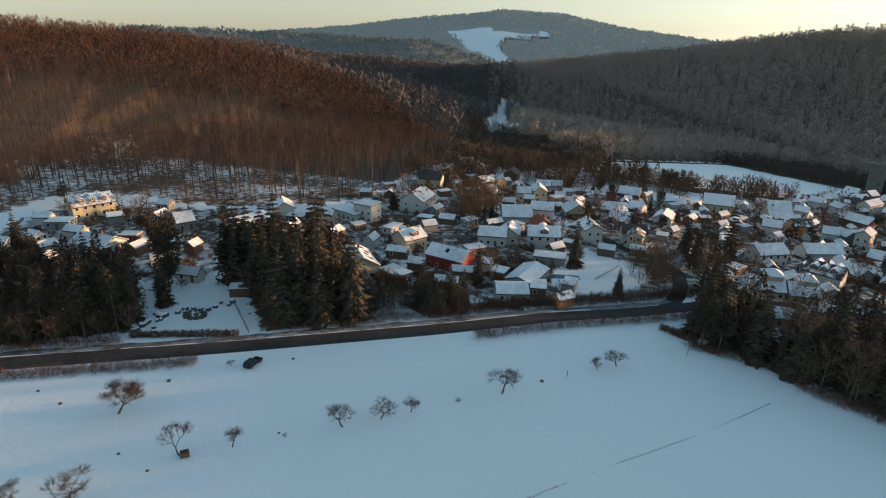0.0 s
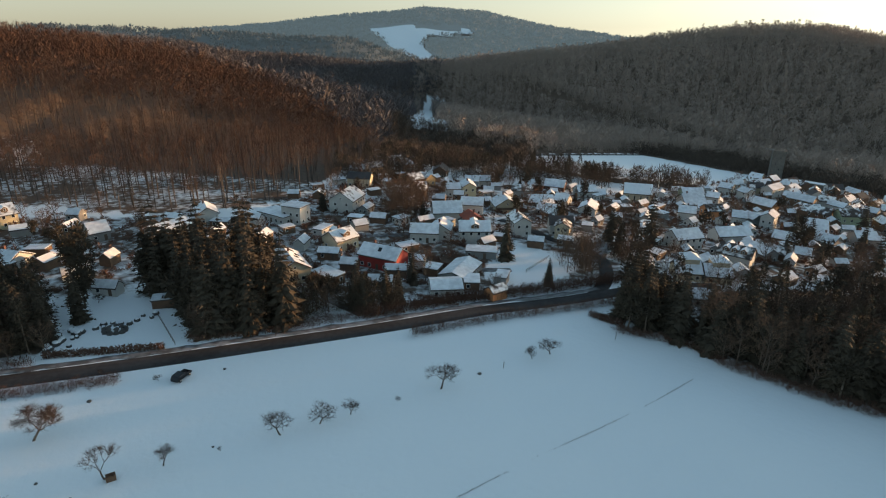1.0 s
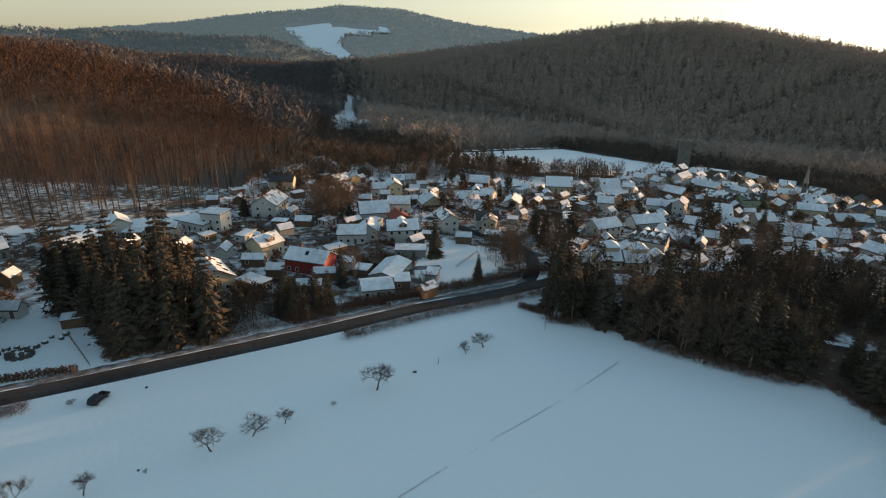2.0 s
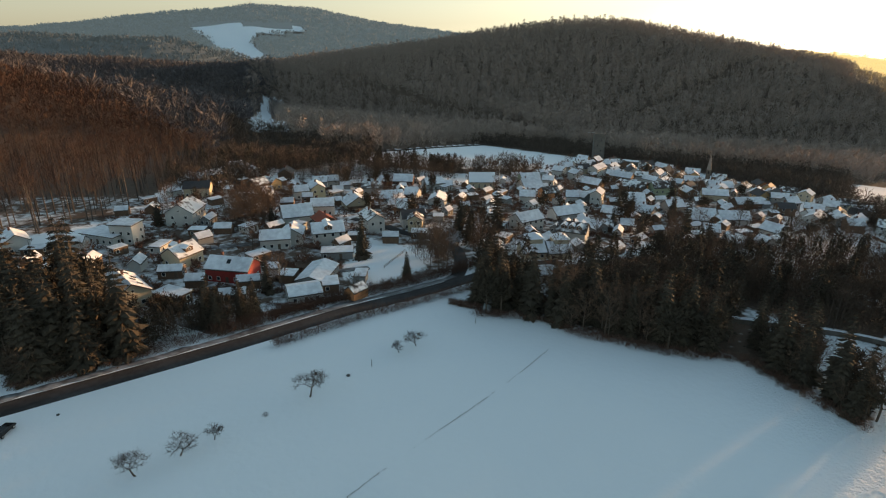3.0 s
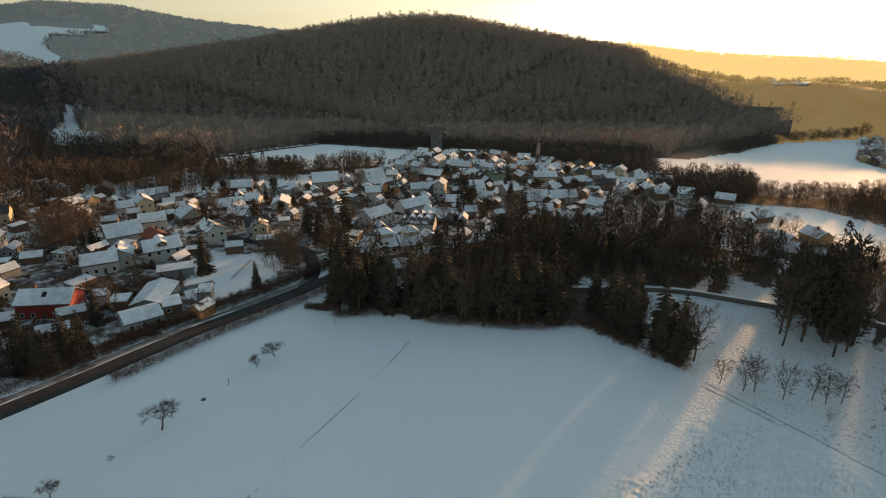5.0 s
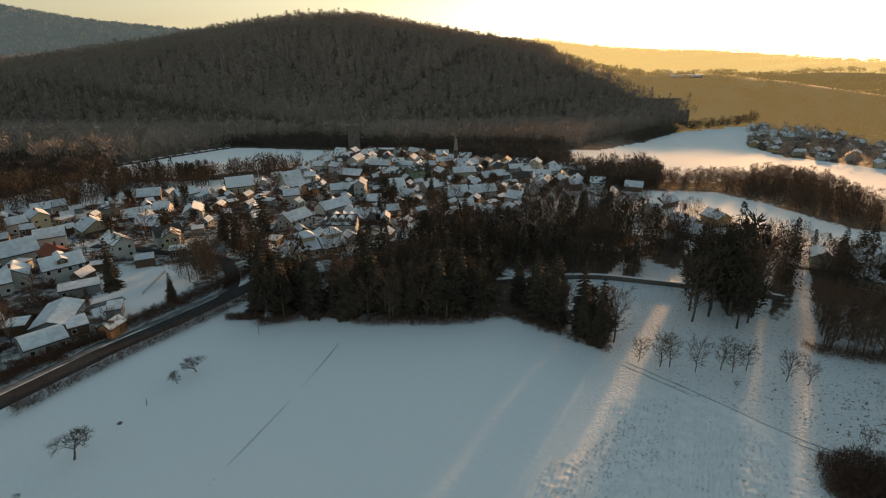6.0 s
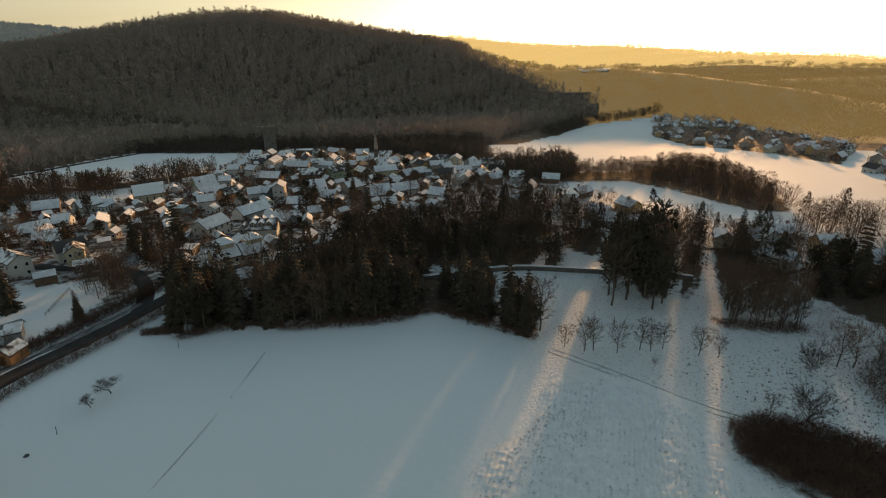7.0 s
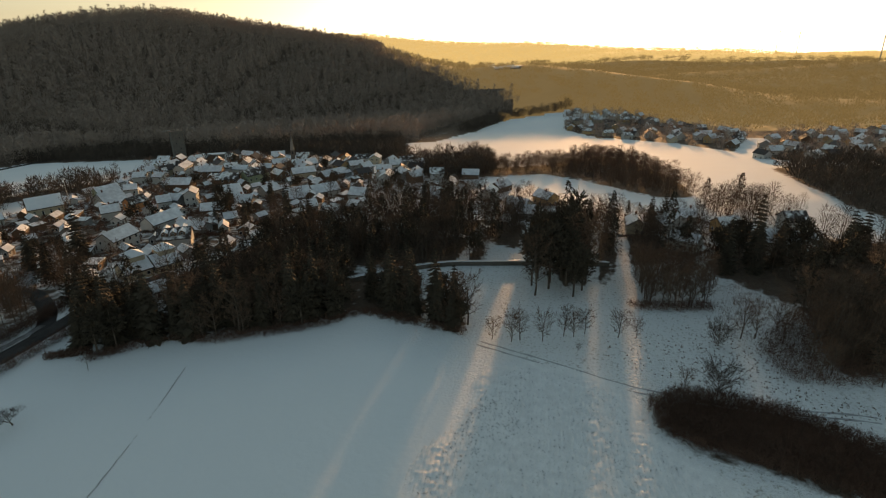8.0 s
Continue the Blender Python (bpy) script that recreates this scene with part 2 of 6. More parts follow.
HAZE_NEAR = material("rise_haze_glow", (0.16, 0.12, 0.08), 0.95, (0.09, 0.072, 0.054), 0.006, 1.0, vary=0.35, glow=(0.68, 0.43, 0.19, 0.09))


# ---- builders ----
def fast_mesh(name, verts, faces, mat, smooth=False):
    """A mesh from arrays of vertices and of equal-sided faces."""
    me = bpy.data.meshes.new(name)
    verts, faces = np.asarray(verts, np.float32), np.asarray(faces, np.int32)
    n, k = faces.shape
    me.vertices.add(len(verts))
    me.vertices.foreach_set("co", verts.ravel())
    me.loops.add(n * k)
    me.loops.foreach_set("vertex_index", faces.ravel())
    me.polygons.add(n)
    me.polygons.foreach_set("loop_start", np.arange(n, dtype=np.int32) * k)
    me.polygons.foreach_set("use_smooth", np.full(n, smooth))
    me.update(calc_edges=True)
    for m in mat if isinstance(mat, (list, tuple)) else [mat]:
        me.materials.append(m)
    return me


def part(name, me, parent, m=None, label=""):
    """Links a mesh (or a bmesh with its material) under a thing or a part."""
    ob = new(name, me)
    ob.parent = parent
    if m is not None:
        ob.matrix_local = m
    if label:
        ob["label"] = label
    return ob


def thing(name, m, label, category, group="", kind=""):
    ob = new(name)
    ob.matrix_world = m
    return tagged(ob, label, category, group, kind)


def solid(name, verts, faces, mat, bevel=0.0):
    """A mesh from corners and faces of any number of sides, with bevelled edges if asked."""
    bm = bmesh.new()
    vs = [bm.verts.new(v) for v in verts]
    for f in faces:
        bm.faces.new([vs[i] for i in f])
    bmesh.ops.recalc_face_normals(bm, faces=bm.faces)
    if bevel:
        bmesh.ops.bevel(bm, geom=list(bm.edges), offset=bevel, segments=1, affect="EDGES", profile=0.5)
    me = bpy.data.meshes.new(name)
    bm.to_mesh(me)
    bm.free()
    for m in mat if isinstance(mat, (list, tuple)) else [mat]:
        me.materials.append(m)
    return me


BOX_F = [(0, 3, 2, 1), (4, 5, 6, 7), (0, 1, 5, 4), (1, 2, 6, 5), (2, 3, 7, 6), (3, 0, 4, 7)]


def box_verts(x0, y0, z0, x1, y1, z1):
    return [(x0, y0, z0), (x1, y0, z0), (x1, y1, z0), (x0, y1, z0), (x0, y0, z1), (x1, y0, z1), (x1, y1, z1), (x0, y1, z1)]


def boxes(name, rows, mat, bevel=0.0):
    """Several boxes in one mesh: rows of x0, y0, z0, x1, y1, z1."""
    v, f = [], []
    for r in rows:
        f += [tuple(i + len(v) for i in q) for q in BOX_F]
        v += box_verts(*r)
    return solid(name, v, f, mat, bevel)


# ---- ground, woods and roads ----
def inside(p, poly):
    """Which of the points lie within a polygon."""
    x, y = p[:, 0], p[:, 1]
    hit = np.zeros(len(p), bool)
    for (x0, y0), (x1, y1) in zip(poly, poly[1:] + poly[:1]):
        cross = (y0 > y) != (y1 > y)
        with np.errstate(divide="ignore", invalid="ignore"):
            hit ^= cross & (x < (x1 - x0) * (y - y0) / (y1 - y0 + 1e-12) + x0)
    return hit


BEECH_EDGE = [(-420, 150), (-300, 205), (-174, 222), (-169, 252), (-134, 252), (-110, 243), (-73, 240), (-56, 250), (-43, 264), (-30, 288), (-18, 345), (-4, 400), (6, 440), (-12, 470), (-60, 535), (-125, 585), (-220, 605), (-310, 600), (-450, 560), (-700, 300)]


CLEARINGS = [
    (2200, [(-0.3, -0.3), (3.2, 0.0), (9.2, -0.3), (9.8, -0.85), (5.5, -0.92), (4.8, -1.45), (5.2, -2.3), (6.4, -2.85), (4.7, -3.35), (3.2, -2.6), (1.8, -2.15), (1.1, -1.25)]),
    (2000, [(12.3, -2.3), (14.5, -2.1), (14.1, -2.45), (12.5, -2.6)]),
    (560, [(3.7, -8.4), (5.0, -7.5), (5.2, -6.6), (6.9, -6.6), (7.0, -6.9), (5.8, -7.3), (5.9, -8.3), (7.6, -9.3), (7.3, -9.9), (4.8, -9.9)]),
    (900, [(65.5, -4.65), (68.8, -4.7), (68.5, -5.0), (65.5, -4.95)]),
]
VALLEY_WOODS = [
    [bearing(1, 400), bearing(8, 385), bearing(11, 420), bearing(15, 450), bearing(16, 560), bearing(8.5, 545), bearing(3.5, 545), bearing(2, 600)],
    [bearing(13, 425), bearing(22, 398), bearing(30, 405), bearing(32, 445), bearing(28, 440), bearing(22, 416), bearing(14, 440)],
    [bearing(-4, 330), bearing(2, 360), bearing(5, 335), bearing(1, 305)],
    [bearing(24, 620), bearing(34, 560), bearing(46, 520), bearing(57, 440), bearing(58, 480), bearing(57, 600), bearing(44, 680), bearing(30, 720)],
    [bearing(8, 330), bearing(12, 345), bearing(14, 330), bearing(10, 318)],
    [bearing(91, 395), bearing(94.5, 320), bearing(97, 292), bearing(100, 275), bearing(106, 280), bearing(106, 430), bearing(99, 422), bearing(93.5, 402)],
    [(585, 280), (601, 283), (750, 306), (828, 243), (846, 252), (757, 327), (590, 302)],
    [bearing(57, 440), bearing(66, 455), bearing(67, 355), bearing(62, 345), bearing(58, 380)],
]
COPSE = [(340, 196), (303, 178), (324, 137), (336, 114), (316, 82), (295, 58), (279, 36), (285, 22), (320, 32), (385, 64), (425, 90), (428, 110), (395, 120), (375, 130), (358, 160)]
MEADOW = [(440, 275), (601, 285), (750, 310), (830, 246), (626, 190), (551, 134), (489, 65), (433, 31), (379, 11), (303, -23), (296, -10), (285, 20), (320, 30), (385, 62), (430, 88), (432, 112), (397, 122), (377, 132), (360, 162), (380, 230)]
FLOORS = VALLEY_WOODS + [COPSE] + [
    [(105, 10), (98, 7), (95, 1), (95.5, -10), (95, -20), (91, -40), (107, -40), (112, -23), (114, -14), (113.5, -2), (111.5, 6)],
    [(64, 132), (78, 125), (83, 113), (94, 102), (113, 90), (115, 57), (122, 58), (134, 88), (140, 112), (150, 92), (164, 74), (182, 82), (190, 112), (176, 140), (150, 162), (108, 158), (84, 152)],
    [(152, 44), (165, 33), (178, 34), (196, 10), (214, 14), (212, 120), (206, 150), (190, 112), (184, 86), (178, 60)],
    [(134, -24), (140, -44), (182, -46), (240, -55), (236, 10), (186, 8), (166, -16)],
    [(-101, 119), (-75, 127.5), (-79, 138), (-87, 150), (-100, 157), (-117, 160), (-136, 163), (-150, 140), (-140, 116)],
    [(-65, 158), (-55, 157), (-46, 133.5), (-21, 139), (-25, 150), (-32, 165), (-38, 176), (-57, 174), (-68, 166)],
]
SUBURB = [[bearing(73, 850), bearing(78, 810), bearing(83, 690), bearing(89, 590), bearing(88, 475), bearing(83.4, 520), bearing(76, 580), bearing(73, 660)], [bearing(90.5, 600), bearing(99.5, 640), bearing(99.5, 450), bearing(94, 425), bearing(90, 440)]]
VILLAGE = [[(-40, 150), (50, 158), (84, 172), (130, 165), (230, 165), (340, 250), (300, 400), (150, 330), (60, 330), (0, 335), (-40, 270), (-60, 210)], [(-160, 150), (-70, 160), (-50, 235), (-160, 238)]]


YARD = [(38, 160), (48, 163), (60, 170), (68, 178), (72, 186), (66, 196), (54, 206), (44, 196), (38, 184), (35, 173)]


# strips kept clear of trees in line with the sun, to shape its streaks
SUN_GAPS = ((118, -40.5, -36.5), (118, -22.0, -18.0), (118, 2.5, 6.0), (118, 11.5, 16.5))  # where each begins, and its two sides


def in_sun_gap(p):
    """Which points lie in the added gaps that let low sun through the woods onto the field."""
    along, across = p @ np.array([0.968, 0.25]), p @ np.array([0.25, -0.968])
    return (along < 222) & np.any([(along > s) & (across > a) & (across < b) for s, a, b in SUN_GAPS], axis=0)


def hill_end(az):
    """How far out the woods of the big hill reach on each bearing."""
    return np.interp(az, [55, 56, 60, 64, 67], [1420, 1130, 1070, 985, 930])


def woods_at(p):
    """Where the hills are wooded: 0 to 1."""
    d0, az = np.linalg.norm(p, axis=1), np.degrees(np.arctan2(p[:, 0], p[:, 1]))
    w = np.zeros(len(p))
    beech = inside(p, BEECH_EDGE)
    w[beech] = 0.6 + 0.39 * np.clip((ground(p[beech, 0], p[beech, 1]) - 7) / 16, 0, 1)
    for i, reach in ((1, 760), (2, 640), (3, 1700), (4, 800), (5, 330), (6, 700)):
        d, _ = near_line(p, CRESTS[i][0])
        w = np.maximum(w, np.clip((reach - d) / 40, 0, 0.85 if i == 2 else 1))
    # clearings, as outlines in bearing and slope from the hovering point: mountain meadow, side valley, far strips
    ae = np.stack([az, np.degrees(np.arctan2(ground(p[:, 0], p[:, 1]) - EYE_Z, d0))], -1)
    for near_d, outline in CLEARINGS:
        w[(d0 > near_d) & inside(ae, outline)] = 0
    foot = np.interp(az, [1.5, 4, 9, 11, 15.5, 20, 26.6, 33, 40], [455, 560, 500, 484, 480, 525, 630, 650, 570])  # where the valley meadow ends
    w[(d0 < foot) & ~beech] = 0
    for outline in [MEADOW] + SUBURB:
        w[inside(p, outline)] = 0
    w[(d0 > 4350) | ((d0 > 2700) & (az > 42) & (w < 0.01) & ~inside(ae, CLEARINGS[3][1]))] = 1
    return w


def ground_sheet():
    rings = np.concatenate([[0.0], np.geomspace(15, 4900, 300)])
    turns = np.radians(np.concatenate([np.arange(-60, 112, 0.3), np.arange(112, 300, 2.0)]))
    R, A = np.meshgrid(rings, turns, indexing="ij")
    x, y = (R * np.sin(A)).ravel(), (R * np.cos(A)).ravel()
    v = np.stack([x, y, ground(x, y)], -1)
    n, m = R.shape
    i, j = np.meshgrid(np.arange(n - 1), np.arange(m), indexing="ij")
    a, b, c, d = i * m + j, i * m + (j + 1) % m, (i + 1) * m + (j + 1) % m, (i + 1) * m + j
    me = fast_mesh("ground", v, np.stack([a, b, c, d], -1).reshape(-1, 4)[:, ::-1], [GROUND, HAZE_WARM, HAZE_FAR, HAZE_NEAR, HAZE_MID], True)
    p = v[:, :2]
    cover = woods_at(p)
    far, az = np.linalg.norm(p, axis=1), np.degrees(np.arctan2(p[:, 0], p[:, 1]))
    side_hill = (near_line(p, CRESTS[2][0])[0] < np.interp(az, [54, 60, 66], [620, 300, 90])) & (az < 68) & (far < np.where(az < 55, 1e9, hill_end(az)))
    # wooded ground far off takes the same haze tints and glow
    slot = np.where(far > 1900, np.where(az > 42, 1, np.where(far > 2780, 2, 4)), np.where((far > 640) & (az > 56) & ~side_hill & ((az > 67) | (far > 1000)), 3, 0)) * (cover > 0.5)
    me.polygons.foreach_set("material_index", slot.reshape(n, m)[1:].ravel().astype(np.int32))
    near = np.linalg.norm(p, axis=1) < 760
    q = p[near]
    soft = cover[near]
    shifts = [(2.5 * math.cos(a), 2.5 * math.sin(a)) for a in np.linspace(0, 6.283, 7)]
    for outlines, much in ((VILLAGE, 0.56), (SUBURB, 0.95), (FLOORS, 0.8)):
        for outline in outlines:
            soft = np.maximum(soft, much * np.mean([inside(q + o, outline) for o in shifts], axis=0))
    soft[inside(q, YARD)] = 0.2
    soft[in_sun_gap(q)] *= 0.35
    cover[near] = soft
    me.attributes.new("woods", "FLOAT", "POINT").data.foreach_set("value", cover.astype(np.float32))
    side = (p - (80, 20)) @ np.array([0.86, -0.5])
    field = np.clip((side + 12) / 30, 0, 1) * (np.linalg.norm(p - (120, -10), axis=1) < 120)
    me.attributes.new("rough", "FLOAT", "POINT").data.foreach_set("value", field.astype(np.float32))
    return tagged(new("ground", me), "snow-covered field and valley floor rising into hills", "ground", kind="structure")


ground_sheet()


def smooth_line(pts, step=2.5):
    """A polyline rounded off and cut into short steps."""
    p = np.array(pts, float)
    for _ in range(3):
        q = [p[0]]
        for a, b in zip(p[:-1], p[1:]):
            q += [0.75 * a + 0.25 * b, 0.25 * a + 0.75 * b]
        p = np.array(q + [p[-1]])
    s = np.concatenate([[0], np.cumsum(np.linalg.norm(np.diff(p, axis=0), axis=1))])
    k = np.arange(0, s[-1], step)
    return np.stack([np.interp(k, s, p[:, i]) for i in (0, 1)], -1)


def ribbon(name, pts, width, mat, lift, label, category, shift=0.0, ragged=0.0):
    """A road or bank laid on the ground along a line, three quads wide, with a turned-down edge."""
    c = smooth_line(pts)
    t = np.gradient(c, axis=0)
    t /= np.linalg.norm(t, axis=1)[:, None]
    nrm = np.stack([t[:, 1], -t[:, 0]], -1)
    rng = np.random.default_rng(len(c))
    offs = [-width / 2 - 0.15, -width / 2, -width / 6, width / 6, width / 2, width / 2 + 0.15]
    lifts = [-0.4, lift, lift + 0.03, lift + 0.03, lift, -0.4]
    v = []
    for o, l in zip(offs, lifts):
        q = c + nrm * (shift + o + (rng.normal(0, ragged, len(c))[:, None] if abs(o) > width / 3 else 0))
        v.append(np.column_stack([q, ground(q[:, 0], q[:, 1]) + l]))
    v = np.stack(v, 1)
    n, m = v.shape[:2]
    i, j = np.meshgrid(np.arange(n - 1), np.arange(m - 1), indexing="ij")
    a = i * m + j
    me = fast_mesh(name, v.reshape(-1, 3), np.stack([a, a + 1, a + m + 1, a + m], -1).reshape(-1, 4), mat, True)
    return tagged(new(name, me), label, category, kind="structure")


MAIN_ROAD = [(-230, 84), (-150, 98), (-104.7, 110), (-84, 115), (-54, 121.8), (-26, 129.3), (0, 136.2), (18, 142), (34, 147), (48, 150), (60, 153.5), (72, 157.5), (84, 161), (97, 163), (112, 162)]
LOOP_STREET = [(66, 156), (74, 166), (79, 178), (82, 190), (78, 203), (68, 213), (64, 228), (54, 240)]
ribbon("main_road", MAIN_ROAD, 5.6, ASPHALT, 0.10, "dark wet asphalt road along the snowy field", "road")
ribbon("loop_street", LOOP_STREET, 4.6, ASPHALT, 0.09, "narrow wet asphalt street round the yard", "road")
ribbon("road_verge", MAIN_ROAD[:12], 2.0, SLUSH, 0.14, "bank of dirty ploughed snow beside the road", "verge", -4.3, 0.25)
ribbon("side_street", [(78, 186), (86, 200), (92, 214), (104, 228), (122, 236), (150, 240), (185, 250)], 5.0, SLUSH, 0.08, "village street with slush and packed snow", "road")
ribbon("hill_lane", [(46, 234), (30, 225), (8, 214), (-14, 217), (-30, 210), (-52, 205)], 4.2, SLUSH, 0.08, "narrow village lane with packed snow", "road")
ribbon("forest_lane", [(-24, 262), (-14, 276), (-16, 292), (-8, 312)], 3.6, ASPHALT, 0.08, "dark lane climbing to the forest edge", "road")
ribbon("orchard_lane", [(-4, 145), (-18, 160), (-10, 176), (12, 170), (30, 178), (46, 178)], 3.4, SLUSH, 0.08, "garden lane with trodden snow", "road")
ribbon("valley_road", [(92, 470), (126, 458), (187, 492), (280, 558), (345, 590)], 6.0, ASPHALT, 0.12, "dark valley road across snowy meadow", "road")
ribbon("wood_lane", [(128, 108), (145, 97), (157, 86), (163, 74), (172, 56), (180, 36)], 4.2, SNOW, 0.08, "lane behind the wood edged by wall", "road")
for off in (-0.9, 0.9):
    ribbon("wheel_rut", [(112, 52), (110.5, 30), (108.5, 14), (112, -4), (120, -30)], 0.5, TRACK, 0.012, "faint wheel rut across the snowy field", "track", off, 0.12)


def low_wall(name, pts, thick, high, mat, label, shift=0.0):
    """A low masonry wall that follows a line over the ground, with a coping of snow."""
    c = smooth_line(pts, 2.0)
    t = np.gradient(c, axis=0)
    nrm = np.stack([t[:, 1], -t[:, 0]], -1) / np.linalg.norm(t, axis=1)[:, None]
    c = c + nrm * shift
    z = ground(c[:, 0], c[:, 1])
    ob = tagged(new(name), label, "wall", kind="structure")

    def strip(part_name, half, low, up, m):
        v = np.stack([np.column_stack([c + nrm * o, z + h]) for o, h in ((-half, low), (-half, up), (half, up), (half, low))], 1).reshape(-1, 3)
        n = len(c)
        f = [(i * 4 + j, i * 4 + (j + 1) % 4, i * 4 + 4 + (j + 1) % 4, i * 4 + 4 + j) for i in range(n - 1) for j in range(4)]
        f += [(3, 2, 1, 0), ((n - 1) * 4, (n - 1) * 4 + 1, (n - 1) * 4 + 2, (n - 1) * 4 + 3)]
        part(part_name, solid(part_name, v, f, m), ob)

    strip("stonework", thick / 2, -0.4, high, mat)
    strip("snow_coping", thick / 2 + 0.04, high + 0.004, high + 0.1, SNOW)


low_wall("lane_wall", [(128, 108), (145, 97), (157, 86), (163, 74), (172, 56), (180, 36)], 0.5, 1.5, WALLS["stone"], "dark stone wall along the lane behind the wood", 2.9)


# ---- trees ----
def tube(p0, p1, r0, r1, sides=3):
    """Vertices and triangles of one tapered limb."""
    d = p1 - p0
    d = d / (np.linalg.norm(d) + 1e-9)
    u = np.cross(d, (0.3, 0.9, 0.2))
    u /= np.linalg.norm(u) + 1e-9
    w = np.cross(d, u)
    a = np.linspace(0, 2 * np.pi, sides, endpoint=False)
    ring = np.cos(a)[:, None] * u + np.sin(a)[:, None] * w
    v = np.concatenate([p0 + ring * r0, p1 + ring * r1])
    f = []
    for i in range(sides):
        j = (i + 1) % sides
        f += [(i, j, sides + j), (i, sides + j, sides + i)]
    return v, f


def join(parts):
    v, f, n = [], [], 0
    for pv, pf in parts:
        v.append(pv)
        f.append(np.asarray(pf) + n)
        n += len(pv)
    return np.concatenate(v), np.concatenate(f)


def shards(rng, centres, dirs, length, width):
    """Slender triangles, as bundles of twigs or sprays of needles, from centres along dirs."""
    n = len(centres)
    side = np.cross(dirs, rng.normal(size=(n, 3)))
    side /= np.linalg.norm(side, axis=1)[:, None] + 1e-9
    ln = length * rng.uniform(0.6, 1.4, (n, 1))
    wd = width * rng.uniform(0.6, 1.4, (n, 1))
    v = np.stack([centres - side * wd / 2, centres + side * wd / 2, centres + dirs * ln], 1).reshape(-1, 3)
    return v, np.arange(3 * n).reshape(-1, 3)


def bare_tree(seed, height, spread, levels=4, forks=3, trunk=0.35, lean=0.12, twigs=6, twig_len=0.9, twig_w=0.05, r0=None, droop=0.0):
    """Trunk and limbs as one array pair, twigs as another."""
    rng = np.random.default_rng(seed)
    limbs, twig_c, twig_d = [], [], []

    def grow(p, d, ln, r, level):
        bends = 2 if level < 2 else 1
        for _ in range(bends):
            d = d + rng.normal(0, 0.16, 3)
            d /= np.linalg.norm(d)
            q = p + d * ln / bends
            limbs.append(tube(p, q, r, r * 0.8, 5 if level == 0 else 3))
            if level >= levels - 1:
                for _ in range(twigs):
                    k = rng.uniform(0.1, 1)
                    t = d + rng.normal(0, 0.75, 3) + np.array([0, 0, 0.25 - droop])
                    twig_c.append(p + (q - p) * k)
                    twig_d.append(t / np.linalg.norm(t))
            p, r = q, r * 0.8
        if level < levels:
            n = forks + (level == 0) * 1
            turn = rng.uniform(0, 6.28)
            for i in range(n):
                a = turn + i * 6.283 / n + rng.normal(0, 0.3)
                out = np.array([math.cos(a), math.sin(a), 0])
                t = d * (1.0 - 0.45 * spread) + out * spread * rng.uniform(0.6, 1.2) + np.array([0, 0, 0.15])
                grow(p, t / np.linalg.norm(t), ln * rng.uniform(0.62, 0.82), r * 0.66, level + 1)

    d0 = np.array([rng.normal(0, lean), rng.normal(0, lean), 1.0])
    grow(np.array([0, 0, -0.3]), d0 / np.linalg.norm(d0), height * trunk, r0 or height * 0.026, 0)
    tv, tf = shards(rng, np.array(twig_c), np.array(twig_d), twig_len, twig_w)
    wood = join(limbs)
    k = height / max(tv[:, 2].max(), 1)
    return (wood[0] * k, wood[1]), (tv * k, tf)


def oval_tree(seed, height, width, limbs=28, sub=5, twigs=9, base=0.2):
    """A broadleaf with a trunk that runs to the top, rising limbs and fine upright twigs."""
    rng = np.random.default_rng(seed)
    wood, tc, td = [], [], []
    knots = [np.array([0, 0, -0.4])]
    for i in range(1, 6):
        knots.append(np.array([*(knots[-1][:2] + rng.normal(0, 0.02 * height, 2)), height * 0.93 * i / 5]))
    rad = np.linspace(height * 0.018, 0.03, 6)
    for i in range(5):
        wood.append(tube(knots[i], knots[i + 1], rad[i], rad[i + 1], 5))
    kz = np.array([q[2] for q in knots])
    for i in range(limbs):
        k = base + (0.97 - base) * (i + rng.uniform(0, 1)) / limbs
        z = k * height * 0.93
        p = np.array([np.interp(z, kz, [q[0] for q in knots]), np.interp(z, kz, [q[1] for q in knots]), z])
        a = i * 2.4 + rng.normal(0, 0.4)
        reach = width / 2 * math.sin(math.pi * min(1.0, 0.18 + 0.75 * (k - base) / (1 - base))) ** 0.7 * rng.uniform(0.7, 1.15) + 0.2
        out = np.array([math.cos(a), math.sin(a), 0.0])
        m = p + out * reach * 0.55 + (0, 0, reach * rng.uniform(0.3, 0.6))
        e = m + out * reach * 0.4 + (0, 0, reach * rng.uniform(0.4, 0.8))
        r = height * 0.006 * (1.2 - k)
        wood += [tube(p, m, r + 0.02, r * 0.7 + 0.015), tube(m, e, r * 0.7 + 0.015, 0.012)]
        for _ in range(sub):
            f = rng.uniform(0.25, 1)
            b = p + (m - p) * min(1, 2 * f) + (e - m) * max(0, 2 * f - 1)
            t = out * 0.6 + rng.normal(0, 0.55, 3) + np.array([0, 0, 0.9])
            t /= np.linalg.norm(t)
            q = b + t * reach * rng.uniform(0.3, 0.5)
            wood.append(tube(b, q, 0.022, 0.01))
            for _ in range(twigs):
                tw = t + rng.normal(0, 0.45, 3)
                tc.append(b + (q - b) * rng.uniform(0.1, 1))
                td.append(tw / np.linalg.norm(tw))
    return join(wood), shards(rng, np.array(tc), np.array(td), height * 0.09, 0.06)


